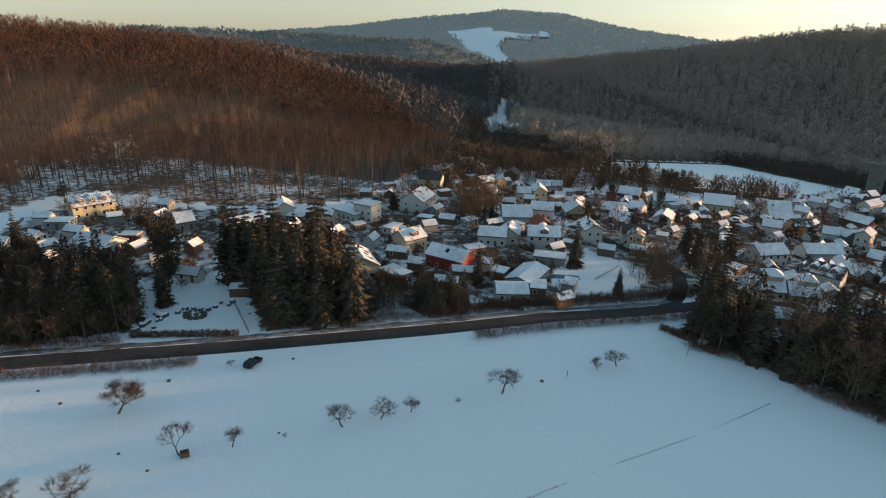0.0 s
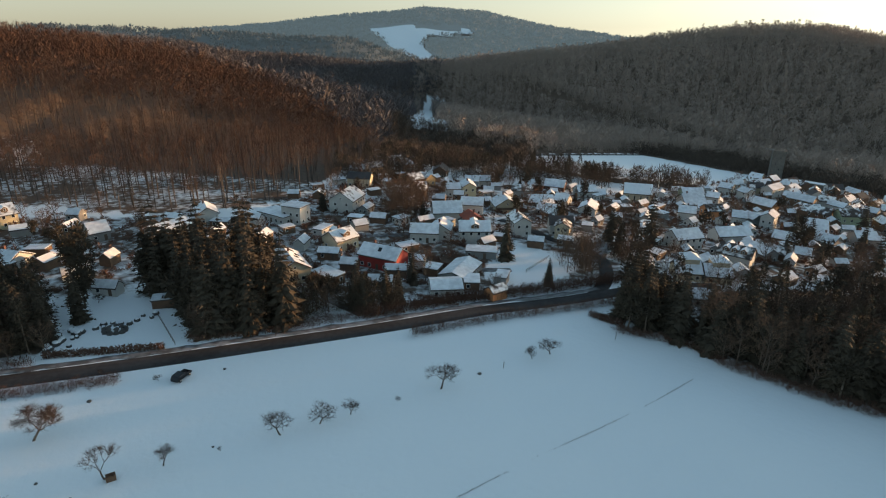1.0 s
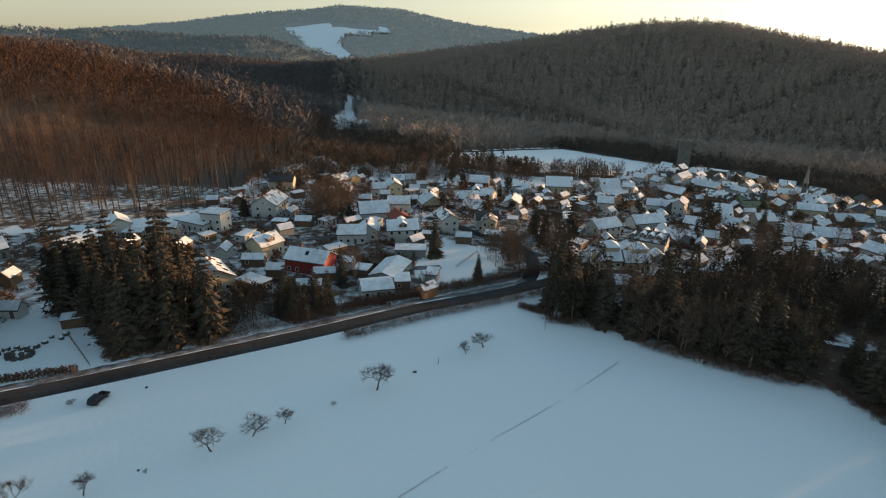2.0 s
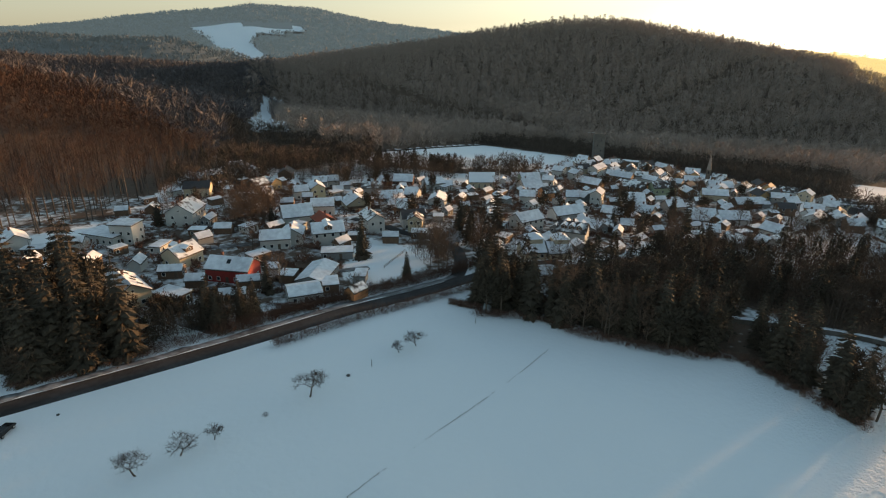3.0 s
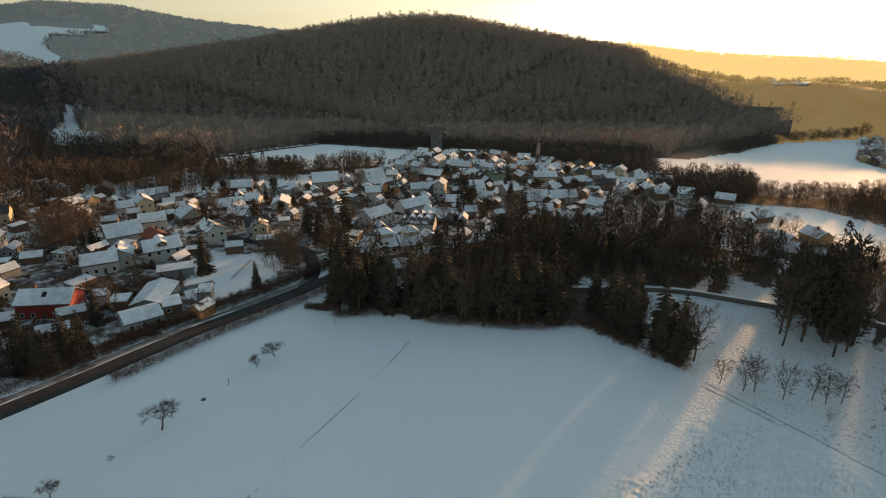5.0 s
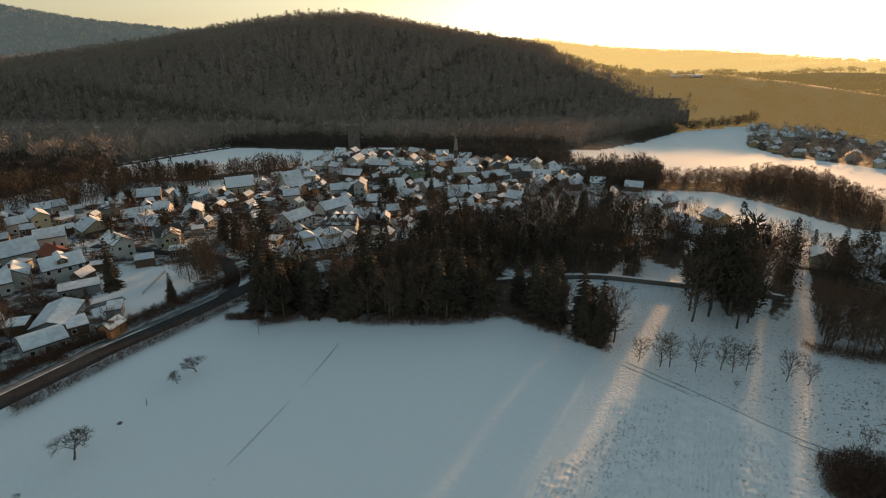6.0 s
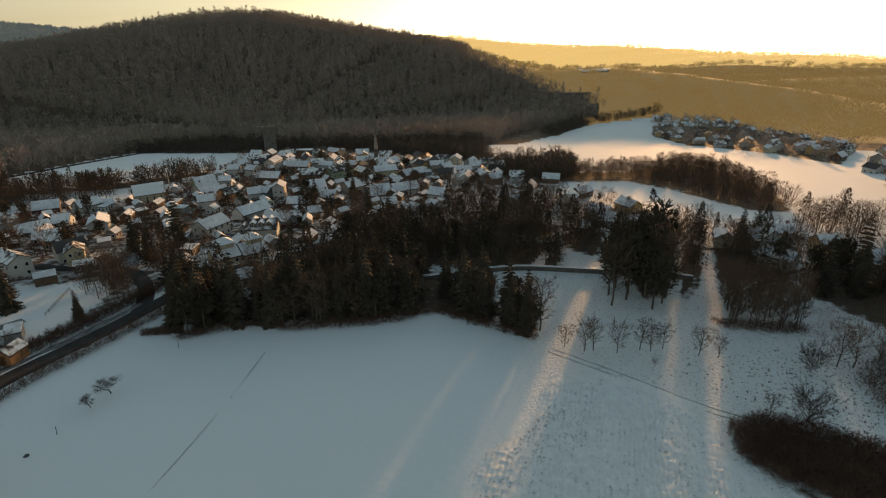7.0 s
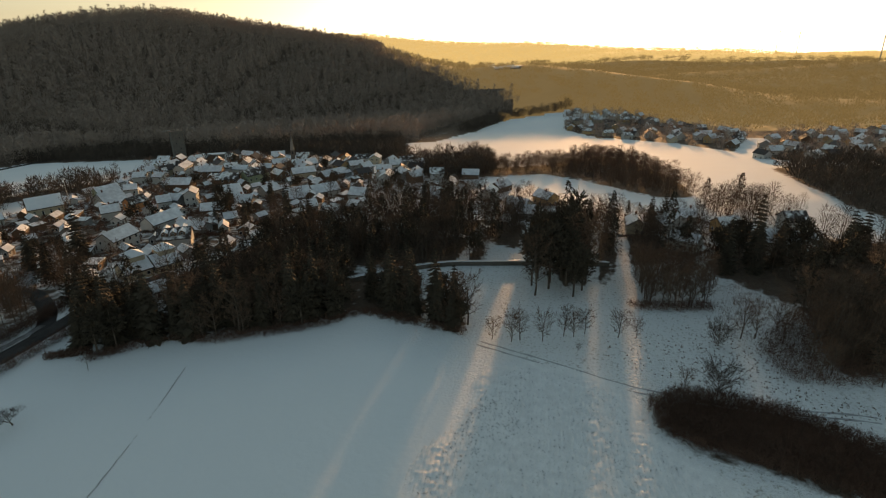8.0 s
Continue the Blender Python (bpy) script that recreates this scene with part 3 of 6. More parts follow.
def spruce(seed, height, width, whorls=17, per=11):
    """A spruce crown of drooping boughs with needle sprays, gaps and an uneven outline."""
    rng = np.random.default_rng(seed)
    parts = []
    lop = rng.uniform(0.75, 1.2, 8)
    for i in range(whorls):
        k = i / (whorls - 1)
        z = height * (0.07 + 0.9 * k)
        r = width / 2 * (1 - k) ** 0.8 * rng.uniform(0.8, 1.12) + 0.15
        n = max(4, int(per * (1 - 0.55 * k)))
        a = rng.uniform(0, 6.28) + np.arange(n) * 6.283 / n + rng.normal(0, 0.22, n)
        rr = r * rng.uniform(0.7, 1.15, n) * np.interp(a % 6.283, np.linspace(0, 6.283, 8), lop)
        out = np.stack([np.cos(a), np.sin(a), np.zeros(n)], -1)
        side = np.stack([-np.sin(a), np.cos(a), np.zeros(n)], -1)
        drop = rng.uniform(0.18, 0.45, n)
        for o, s, q, dr in zip(out, side, rr, drop):
            base = np.array([0, 0, z])
            mid = base + o * q * 0.55 + (0, 0, -q * dr * 0.35)
            tip = base + o * q + (0, 0, -q * dr)
            w = 0.26 * q + 0.25
            v = np.array([base, mid - s * w + (0, 0, -0.25 * w), mid + s * w + (0, 0, -0.25 * w), tip, mid + (0, 0, 0.22 * w)])
            parts.append((v, [(0, 1, 4), (0, 4, 2), (1, 3, 4), (4, 3, 2)]))
            c = base + o * q * rng.uniform(0.35, 1.0, (5, 1)) + s * rng.normal(0, 0.16 * q, (5, 1)) + np.array([0, 0, 1]) * (-q * dr * 0.6)
            t = o + s * rng.normal(0, 0.6, (5, 1)) + np.array([0, 0, -0.35])
            parts.append(shards(rng, c, t / np.linalg.norm(t, axis=1)[:, None], 0.9, 0.42))
    top, tf = tube(np.array([0, 0, height * 0.9]), np.array([0, 0, height * 1.03]), 0.16, 0.02)
    parts.append((top, tf))
    return join(parts)


def clump_crown(seed, height, width, base, n=620, size=0.9):
    """A pine's or thicket's crown: clumps of short sprays in an uneven, gappy shape."""
    rng = np.random.default_rng(seed)
    blobs = rng.normal(size=(16, 3))
    blobs /= np.linalg.norm(blobs, axis=1)[:, None]
    mid = np.array([0, 0, base + (height - base) / 2])
    half = np.array([width / 2, width / 2, (height - base) / 2])
    c = mid + blobs * half * rng.uniform(0.35, 0.8, (16, 1))
    pick = rng.integers(0, 16, n)
    d = rng.normal(size=(n, 3))
    d /= np.linalg.norm(d, axis=1)[:, None]
    at = c[pick] + d * half * 0.42 * rng.uniform(0.4, 1, (n, 1))
    return shards(rng, at, d + np.array([0, 0, 0.15]), size, size * 0.5)


def tree_thing(name, wood, leaf, leaf_mat, label, leaf_name="crown", wood_mat=None):
    ob = thing(name, Matrix(), label, "tree")
    part("trunk", fast_mesh("trunk", *wood, wood_mat or BARK), ob)
    part(leaf_name, fast_mesh(leaf_name, *leaf, leaf_mat), ob)
    return ob


class Kind:
    """A few grown specimens of one kind; the first uses of each are the specimens, later ones copies."""

    def __init__(self, makers, group):
        self.makers, self.made, self.group, self.used = makers, {}, group, 0

    def plant(self, x, y, scale=1.0, turn=0.0, which=None, sink=0.15, label=""):
        i = self.used % len(self.makers) if which is None else which
        self.used += 1
        m = pose(x, y, gz(x, y) - sink, 0, 0, turn) @ Matrix.Scale(scale, 4)
        if i not in self.made:
            ob = self.makers[i]()
            ob["group"] = self.group
            ob.matrix_world = m
            self.made[i] = ob
        else:
            src = self.made[i]
            ob = copy_thing(src, m)
            ob.matrix_basis = m
        if label:
            ob["label"] = label
        return ob


def spruce_kind(i):
    h = (19, 22, 17, 24, 20)[i]
    return lambda: tree_thing("spruce_tree", tube(np.array([0, 0, -0.5]), np.array([0, 0, h * 0.9]), 0.28, 0.05, 6), spruce(40 + i, h, (8.8, 9.6, 8.2, 10.0, 7.6)[i]), NEEDLE, "tall dark green spruce with drooping boughs")


def pine_kind(i):
    h = (15, 13, 17)[i]
    return lambda: tree_thing("pine_tree", tube(np.array([0, 0, -0.5]), np.array([0, 0, h * 0.8]), 0.3, 0.1, 6), clump_crown(60 + i, h, (8, 7.5, 9)[i], h * 0.25, 900, 1.0), NEEDLE, "dark bushy pine with an uneven crown")


def orchard_kind(i):
    h, s, t = ((6.6, 0.8, 0.26), (5.6, 0.7, 0.28), (6.0, 0.9, 0.28), (7.4, 0.5, 0.3), (8.0, 0.85, 0.2))[i]
    return lambda: tree_thing("fruit_tree", *bare_tree(80 + i, h, s, 5 if i == 4 else 4, 3, t, 0.05 if i == 4 else 0.16, 6 if i == 4 else 8, 0.8, 0.03, 0.17), FRUIT_TWIG, "bare gnarled fruit tree standing in snow", "crown")


def bare_kind(i):
    h, w = ((13, 9), (15, 8.5), (11, 8.5), (17, 10))[i]
    return lambda: tree_thing("bare_tree", *oval_tree(120 + i, h, w), TWIG, "bare brown broadleaf tree in winter", "crown")


SPRUCE = Kind([spruce_kind(i) for i in range(5)], "spruces by the village")
PINE = Kind([pine_kind(i) for i in range(3)], "pines by the village")
ORCHARD = Kind([orchard_kind(i) for i in range(5)], "fruit trees on the field")
BARE = Kind([bare_kind(i) for i in range(4)], "bare trees round the village")


def dome_tree():
    return tree_thing("bare_tree", *oval_tree(131, 9.0, 13.0, 64, 6, 11, 0.1), FRUIT_TWIG, "broad round bare tree at the edge of the brambles", "crown")


DOME = Kind([dome_tree], "round trees by the brambles")


def scatter(poly, spacing, seed):
    """Jittered points inside a polygon."""
    rng = np.random.default_rng(seed)
    q = np.array(poly)
    x0, y0 = q.min(0)
    x1, y1 = q.max(0)
    gx, gy = np.meshgrid(np.arange(x0, x1, spacing), np.arange(y0, y1, spacing))
    p = np.stack([gx.ravel(), gy.ravel()], -1)
    p = p + rng.uniform(-0.48, 0.48, p.shape) * spacing
    return p[inside(p, [tuple(r) for r in poly])]


def plant_zone(kinds, poly, spacing, seed, low=0.8, high=1.15, most=60):
    rng = random.Random(seed)
    pts = scatter(poly, spacing, seed)
    pts = pts[~in_sun_gap(pts)]
    for x, y in pts[:most]:
        rng.choice(kinds).plant(float(x), float(y), rng.uniform(low, high), rng.uniform(0, 360))


def wood_stuff(name, points, variants, mats, heights, label, seed, category="woods"):
    """Many trees as one mesh: wood in the first material, twigs or needles in the second."""
    rng = np.random.default_rng(seed)
    vs, fs, ms, n = [], [], [], 0
    z = ground(points[:, 0], points[:, 1])
    pick = rng.integers(0, len(variants), len(points))
    for k, parts in enumerate(variants):
        at = np.where(pick == k)[0]
        if not len(at):
            continue
        a = rng.uniform(0, 6.283, len(at))
        s = rng.uniform(*heights, len(at))
        ca, sa_ = np.cos(a) * s, np.sin(a) * s
        for mi, (v, f) in parts:
            x = ca[:, None] * v[:, 0] - sa_[:, None] * v[:, 1] + points[at, 0][:, None]
            y = sa_[:, None] * v[:, 0] + ca[:, None] * v[:, 1] + points[at, 1][:, None]
            zz = s[:, None] * v[:, 2] + z[at][:, None]
            vs.append(np.stack([x, y, zz], -1).reshape(-1, 3))
            fs.append((np.asarray(f)[None] + (np.arange(len(at)) * len(v))[:, None, None]).reshape(-1, 3) + n)
            ms.append(np.full(len(at) * len(f), mi, np.int32))
            n += len(at) * len(v)
    me = fast_mesh(name, np.concatenate(vs), np.concatenate(fs), mats)
    me.polygons.foreach_set("material_index", np.concatenate(ms))
    return tagged(new(name, me), label, category, kind="stuff")


def thin_tree(seed, h, twigs=70, width=7.0, base=0.45, tw=0.16, tl=1.9, limbs=9):
    """A forest tree for the mass: trunk, a few limbs, twig bundles in the upper part."""
    rng = np.random.default_rng(seed)
    bend = rng.normal(0, 0.35, 2)
    top = np.array([bend[0], bend[1], h * 0.9])
    wood = [tube(np.array([0, 0, -0.6]), top * (0.5, 0.5, 0.55), 0.27, 0.2, 4), tube(top * (0.5, 0.5, 0.55), top, 0.2, 0.04, 3)]
    for _ in range(limbs):
        k = rng.uniform(base, 0.85)
        a = rng.uniform(0, 6.28)
        p = top * k
        q = p + np.array([math.cos(a) * width * 0.33, math.sin(a) * width * 0.33, h * 0.13]) * rng.uniform(0.6, 1.2)
        wood.append(tube(p, q, 0.07, 0.02))
    d = rng.normal(size=(twigs, 3))
    d /= np.linalg.norm(d, axis=1)[:, None]
    mid = np.array([0, 0, h * (base + 1) / 2])
    c = mid + d * np.array([width / 2, width / 2, h * (1 - base) / 2]) * rng.uniform(0.35, 1, (twigs, 1)) ** 0.6
    t = d * (1, 1, 0.4) + np.array([0, 0, 0.9]) + rng.normal(0, 0.3, (twigs, 3))
    return join(wood), shards(rng, c, t / np.linalg.norm(t, axis=1)[:, None], tl, tw)


def far_tree(seed, h, width, n, size, fir=False, thin=0.16):
    """A crown for massed woods: a loose tuft of slender sprays over a short trunk."""
    rng = np.random.default_rng(seed)
    k = rng.uniform(0.0, 1, n)
    a = rng.uniform(0, 6.283, n)
    r = width / 2 * ((1 - k) ** 0.9 + 0.05 if fir else np.sin(np.pi * np.clip(k * 0.8 + 0.16, 0, 1)) ** 0.6) * rng.uniform(0.25, 1.05, n)
    z = h * (0.04 + 0.92 * k) if fir else h * (0.1 + 0.8 * k)
    c = np.stack([np.cos(a) * r, np.sin(a) * r, z], -1)
    d = np.stack([np.cos(a), np.sin(a), np.full(n, -0.35 if fir else 1.3)], -1) + rng.normal(0, 0.35, (n, 3))
    v, f = shards(rng, c, d / np.linalg.norm(d, axis=1)[:, None], size, size * (0.5 if fir else thin))
    tv, tf = tube(np.array([0, 0, -1.0]), np.array([0, 0, h * 0.7]), 0.2, 0.08)
    return [(1, (v, f)), (0, (tv, tf))]


def hill_points(keep, spacing, seed, x0, x1, y0, y1):
    rng = np.random.default_rng(seed)
    gx, gy = np.meshgrid(np.arange(x0, x1, spacing), np.arange(y0, y1, spacing))
    p = np.stack([gx.ravel(), gy.ravel()], -1)
    p = p + rng.uniform(-0.5, 0.5, p.shape) * spacing
    az, d = np.degrees(np.arctan2(p[:, 0], p[:, 1])), np.linalg.norm(p, axis=1)
    p = p[keep(az, d, p)]
    return p[woods_at(p) > 0.2]


# beech forest on the slope
beeches = []
for i in range(7):
    w_, t_ = thin_tree(200 + i, (20, 22, 18, 22, 19, 21, 17)[i], 150, 8.4, 0.52, 0.1, 1.7)
    beeches.append([(0, w_), (1, t_)])
pts = scatter([q for q in BEECH_EDGE], 7.4, 5)
azs, ds = np.degrees(np.arctan2(pts[:, 0], pts[:, 1])), np.linalg.norm(pts, axis=1)
front = (azs > -52) & (azs < 6) & (ds < 470)
wood_stuff("beech_forest", pts[front], beeches, [BEECH_BARK, TWIG_RED], (0.75, 1.1), "bare reddish-brown beech forest on a snowy slope", 6)
back_trees = [far_tree(230 + i, 20, 9.5, 105, 2.6, thin=0.13) for i in range(5)]
wood_stuff("beech_forest", pts[(azs > -47) & (azs < 6) & (ds >= 470)], back_trees, [BARK, TWIG_RED], (0.8, 1.15), "bare reddish-brown beech forest high on the slope", 7)

# woods on the hills behind
mixed = [far_tree(240 + i, 19, 11, 76, 3.4, thin=0.2) for i in range(5)] + [far_tree(250, 23, 7.5, 60, 2.4, True)]
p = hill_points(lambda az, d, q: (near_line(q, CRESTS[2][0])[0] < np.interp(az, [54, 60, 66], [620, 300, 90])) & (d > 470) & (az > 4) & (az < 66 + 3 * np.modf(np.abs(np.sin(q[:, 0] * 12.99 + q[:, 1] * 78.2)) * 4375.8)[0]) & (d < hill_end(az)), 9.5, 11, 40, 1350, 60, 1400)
wood_stuff("hill_woods", p, mixed, [WOODS_PALED, WOODS_PALED], (0.75, 1.2), "dense brown winter woods covering the hill", 12)
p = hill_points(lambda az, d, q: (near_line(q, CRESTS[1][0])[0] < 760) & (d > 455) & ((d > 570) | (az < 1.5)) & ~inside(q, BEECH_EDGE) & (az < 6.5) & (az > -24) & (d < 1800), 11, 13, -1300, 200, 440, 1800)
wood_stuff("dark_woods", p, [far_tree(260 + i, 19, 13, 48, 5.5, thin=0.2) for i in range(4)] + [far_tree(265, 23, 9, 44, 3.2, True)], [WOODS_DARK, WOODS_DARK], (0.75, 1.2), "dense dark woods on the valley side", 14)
p = hill_points(lambda az, d, q: (d > 1800) & (d < 4300) & (az > -28) & (az < 42), 34, 15, -2000, 2700, 1500, 4300)
mountain_trees = [far_tree(270 + i, 17, 40, 26, 10, thin=0.5) for i in range(4)]
beyond = np.linalg.norm(p, axis=1) > 2780
wood_stuff("mountain_woods", p[beyond], mountain_trees, [HAZE_FAR, HAZE_FAR], (0.7, 1.2), "distant mountain woods tinted blue to stand in for haze", 16)
wood_stuff("spur_woods", p[~beyond], mountain_trees, [HAZE_MID, HAZE_MID], (0.7, 1.2), "woods on the spur below the mountain, tinted blue-grey for haze", 15)
p = hill_points(lambda az, d, q: (d > 640) & (d < 4800) & (az > 54) & (az < 104) & ((near_line(q, CRESTS[2][0])[0] > np.interp(az, [54, 60, 66], [620, 300, 90])) | ((az > 56) & (d > hill_end(az)))) & ((az > 67) | (d > 1000)), 25, 17, 600, 4800, -1800, 3600)
ridge_trees = [far_tree(280 + i, 14, 30, 90, 3.6, thin=0.45) for i in range(4)]
far_off = np.linalg.norm(p, axis=1) > 1950
wood_stuff("far_ridge_woods", p[far_off][::3], [far_tree(290 + i, 13, 34, 70, 4, thin=0.5) for i in range(4)], [HAZE_WARM, HAZE_WARM], (0.7, 1.2), "distant ridge woods with golden haze put into their glow", 18)
wood_stuff("near_rise_woods", p[~far_off], ridge_trees, [HAZE_NEAR, HAZE_NEAR], (0.5, 0.9), "brown woods on the low rises with haze put in as glow", 19)


# ---- buildings ----
def window_meshes():
    """A frame as one connected ring and its pane, and a joined far sort, for three sizes."""
    out = {}
    for key, w, h in (("plain", 1.15, 1.3), ("small", 0.8, 0.9), ("tall", 1.0, 2.9)):
        t, a, b = 0.1, w / 2, h / 2
        v = [(sx * (a - k), y, sz * (b - k)) for y in (-0.06, 0.06) for k in (0, t) for sx, sz in ((-1, -1), (1, -1), (1, 1), (-1, 1))]
        f = []
        for i in range(4):
            j = (i + 1) % 4
            f += [(i, j, 4 + j, 4 + i), (8 + i, 12 + i, 12 + j, 8 + j), (i, 8 + i, 8 + j, j), (4 + i, 4 + j, 12 + j, 12 + i)]
        fr = solid("window_frame", v, f, FRAME)
        gl = boxes("pane", [(-a + t, -0.02, -b + t, a - t, 0.05, b - t)], GLASS)
        far = solid("window", v[:8] + v[8:12], [(i, (i + 1) % 4, 4 + (i + 1) % 4, 4 + i) for i in range(4)] + [(i, 8 + i, 8 + (i + 1) % 4, (i + 1) % 4) for i in range(4)] + [(4, 5, 6, 7), (8, 11, 10, 9)], [FRAME, GLASS])
        for q in far.polygons:
            c = q.center
            if abs(c.x) < 0.05 and abs(c.z) < 0.05 and c.y < 0:
                q.material_index = 1
        out[key] = (fr, gl, far)
    return out


WINDOWS = window_meshes()
DOOR = boxes("door", [(-0.5, -0.05, 0, 0.5, 0.05, 2.1)], WOOD)
CHIMNEY = boxes("chimney", [(-0.3, -0.3, 0, 0.3, 0.3, 1.5), (-0.38, -0.38, 1.5, 0.38, 0.38, 1.66)], WALLS["brick"])
SKYLIGHT = boxes("skylight", [(-0.6, -0.8, 0, 0.6, 0.8, 0.09)], GLASS)
ROOF_MATS = {"snow": TILE_DARK, "patch": TILE_DARK, "dark": TILE_DARK, "tile": TILE_RED}


def add_window(parent, m, key="plain"):
    fr, gl, far = WINDOWS[key]
    if parent.get("near"):
        w = part("window", fr, parent, m)
        if parent.parent is None:
            part("pane", gl, w)
    else:
        part("window", far, parent, m)


def slope_slab(name, L, W, eave, ridge, over, low, high, mat, shrink=0.0, side=1):
    """One side of a gable roof as a slab between two heights above the rafters."""
    run = W / 2 + over
    fall = (ridge - eave) / (W / 2)
    x = L / 2 + over * 0.8 - shrink
    y1 = (run - shrink) * side
    z1 = ridge - fall * (run - shrink)
    v = [(-x, 0, ridge + low), (x, 0, ridge + low), (x, y1, z1 + low), (-x, y1, z1 + low), (-x, 0, ridge + high), (x, 0, ridge + high), (x, y1, z1 + high), (-x, y1, z1 + high)]
    return v


def gable_roof(name, L, W, eave, ridge, over, low, high, mat, shrink=0.0, bevel=0.0, both=True):
    v, f = [], []
    for side in (1, -1):
        f += [tuple(i + len(v) for i in q) for q in BOX_F]
        v += slope_slab(name, L, W, eave, ridge, over, low, high, mat, shrink, side)
    return solid(name, v, f, mat, bevel)


def house(x, y, az, L, W, eave, ridge, wall, roof, kind, label, sky=0, dormer=0, chim=1, pyr=0, balc=0):
    d = math.hypot(x, y)
    ux, uy = math.sin(radians(az)), math.cos(radians(az))
    corners = [(x + ux * a * L / 2 - uy * b * W / 2, y + uy * a * L / 2 + ux * b * W / 2) for a in (-1, 1) for b in (-1, 1)]
    z = min(gz(*c) for c in corners) + 0.3
    ob = thing(kind, pose(x, y, z, 0, 0, 90 - az), label, kind, "village buildings")
    ob["near"] = int(d < 225)
    flat = ridge - eave < 0.9
    top = eave if flat else ridge
    hl, hw = L / 2, W / 2
    if flat:
        body = boxes("wall", [(-hl, -hw, -1.6, hl, hw, eave)], WALLS[wall])
    else:
        v = [(-hl, -hw, -1.6), (hl, -hw, -1.6), (hl, hw, -1.6), (-hl, hw, -1.6), (-hl, -hw, eave), (hl, -hw, eave), (hl, hw, eave), (-hl, hw, eave), (-hl, 0, ridge), (hl, 0, ridge)]
        body = solid("wall", v, [(0, 3, 2, 1), (0, 1, 5, 4), (2, 3, 7, 6), (1, 2, 6, 9, 5), (3, 0, 4, 8, 7), (4, 5, 9, 8), (6, 7, 8, 9)], WALLS[wall])
    part("wall", body, ob)
    over = 0.55 if kind == "house" else 0.3
    if flat:
        r = part("roof", boxes("roof", [(-hl - over, -hw - over, eave + 0.02, hl + over, hw + over, eave + 0.24)], ROOF_MATS[roof], 0.03), ob)
        part("snow_cover", boxes("snow_cover", [(-hl - over + 0.1, -hw - over + 0.1, eave + 0.24, hl + over - 0.1, hw + over - 0.1, eave + 0.48)], ROOF_SNOW, 0.08), r)
    else:
        r = part("roof", gable_roof("roof", L, W, eave, ridge, over, 0.02, 0.22, ROOF_MATS[roof]), ob)
        if roof in ("snow", "patch"):
            part("snow_cover", gable_roof("snow_cover", L, W, eave, ridge, over, 0.225, 0.42, ROOF_SNOW if roof == "snow" else PATCHY, 0.12, 0.06), r)
    rng = random.Random(int(x * 7 + y * 13))
    # windows, storey by storey
    floors = max(1, round(eave / 2.9))
    near = d < 300
    if kind != "shed":
        for s in range(floors):
            zc = 1.5 + s * 2.75
            if zc + 0.7 > eave:
                continue
            n = max(2, int(L / (2.6 if near else 3.6)))
            for i in range(n):
                px = -hl + (i + 0.5) * L / n
                for side in (-1, 1):
                    if s == 0 and i == n // 2 and side == -1:
                        part("door", DOOR, ob, pose(px, side * (hw + 0.02), 0.05))
                    elif rng.random() < 0.88:
                        add_window(ob, pose(px, side * (hw + 0.02), zc, 0, 0, 0 if side < 0 else 180))
            for end in (-1, 1):
                for py in (-W * 0.24, W * 0.24):
                    if rng.random() < 0.85:
                        add_window(ob, pose(end * (hl + 0.02), py, zc, 0, 0, 90 if end > 0 else -90))
        if not flat and ridge - eave > 2.8:
            for end in (-1, 1):
                add_window(ob, pose(end * (hl + 0.02), 0, eave + 0.9, 0, 0, 90 if end > 0 else -90), "small")
    pitch = math.degrees(math.atan2(ridge - eave, hw))
    if kind == "house" and not flat:
        for i in range(chim):
            cx = (rng.uniform(-0.3, 0.3) if i == 0 else -0.4) * L
            part("chimney", CHIMNEY, ob, pose(cx, 0.5, ridge - 0.35))
    for i in range(sky):
        px = (i + 0.5) / sky * L * 0.8 - L * 0.4
        for side in (-1, 1):
            yy = side * hw * (0.45 + 0.2 * (i % 2))
            part("skylight", SKYLIGHT, ob, pose(px, yy, ridge - (ridge - eave) * abs(yy) / hw + 0.45, pitch * -side, 0, 0))
    for i in range(dormer):
        px = (i + 0.5) / dormer * L * 0.8 - L * 0.4
        for side in (-1, 1):
            yy = side * hw * 0.55
            zz = ridge - (ridge - eave) * 0.55
            dw = 1.0 if dormer > 1 else 1.4
            v = [(-dw, -1.5, 0), (dw, -1.5, 0), (dw, 1.5, 0), (-dw, 1.5, 0), (-dw, -1.5, 1.2), (dw, -1.5, 1.2), (dw, 1.5, 1.2), (-dw, 1.5, 1.2), (0, -1.5, 1.9), (0, 1.5, 1.9)]
            me = solid("dormer", v, [(0, 3, 2, 1), (0, 1, 5, 8, 4), (2, 3, 7, 9, 6), (1, 2, 6, 5), (3, 0, 4, 7), (4, 8, 9, 7), (8, 5, 6, 9)], WALLS["brown"])
            dm = part("dormer", me, ob, pose(px, yy, zz - 0.2, 0, 0, 0 if side < 0 else 180))
            part("dormer_roof", gable_roof("dormer_roof", 3.2, 2 * dw, 1.2, 1.9, 0.2, 0.02, 0.2, SNOW), dm, pose(0, 0, 0, 0, 0, 90))
            add_window(dm, pose(0, -1.53, 0.72), "small")
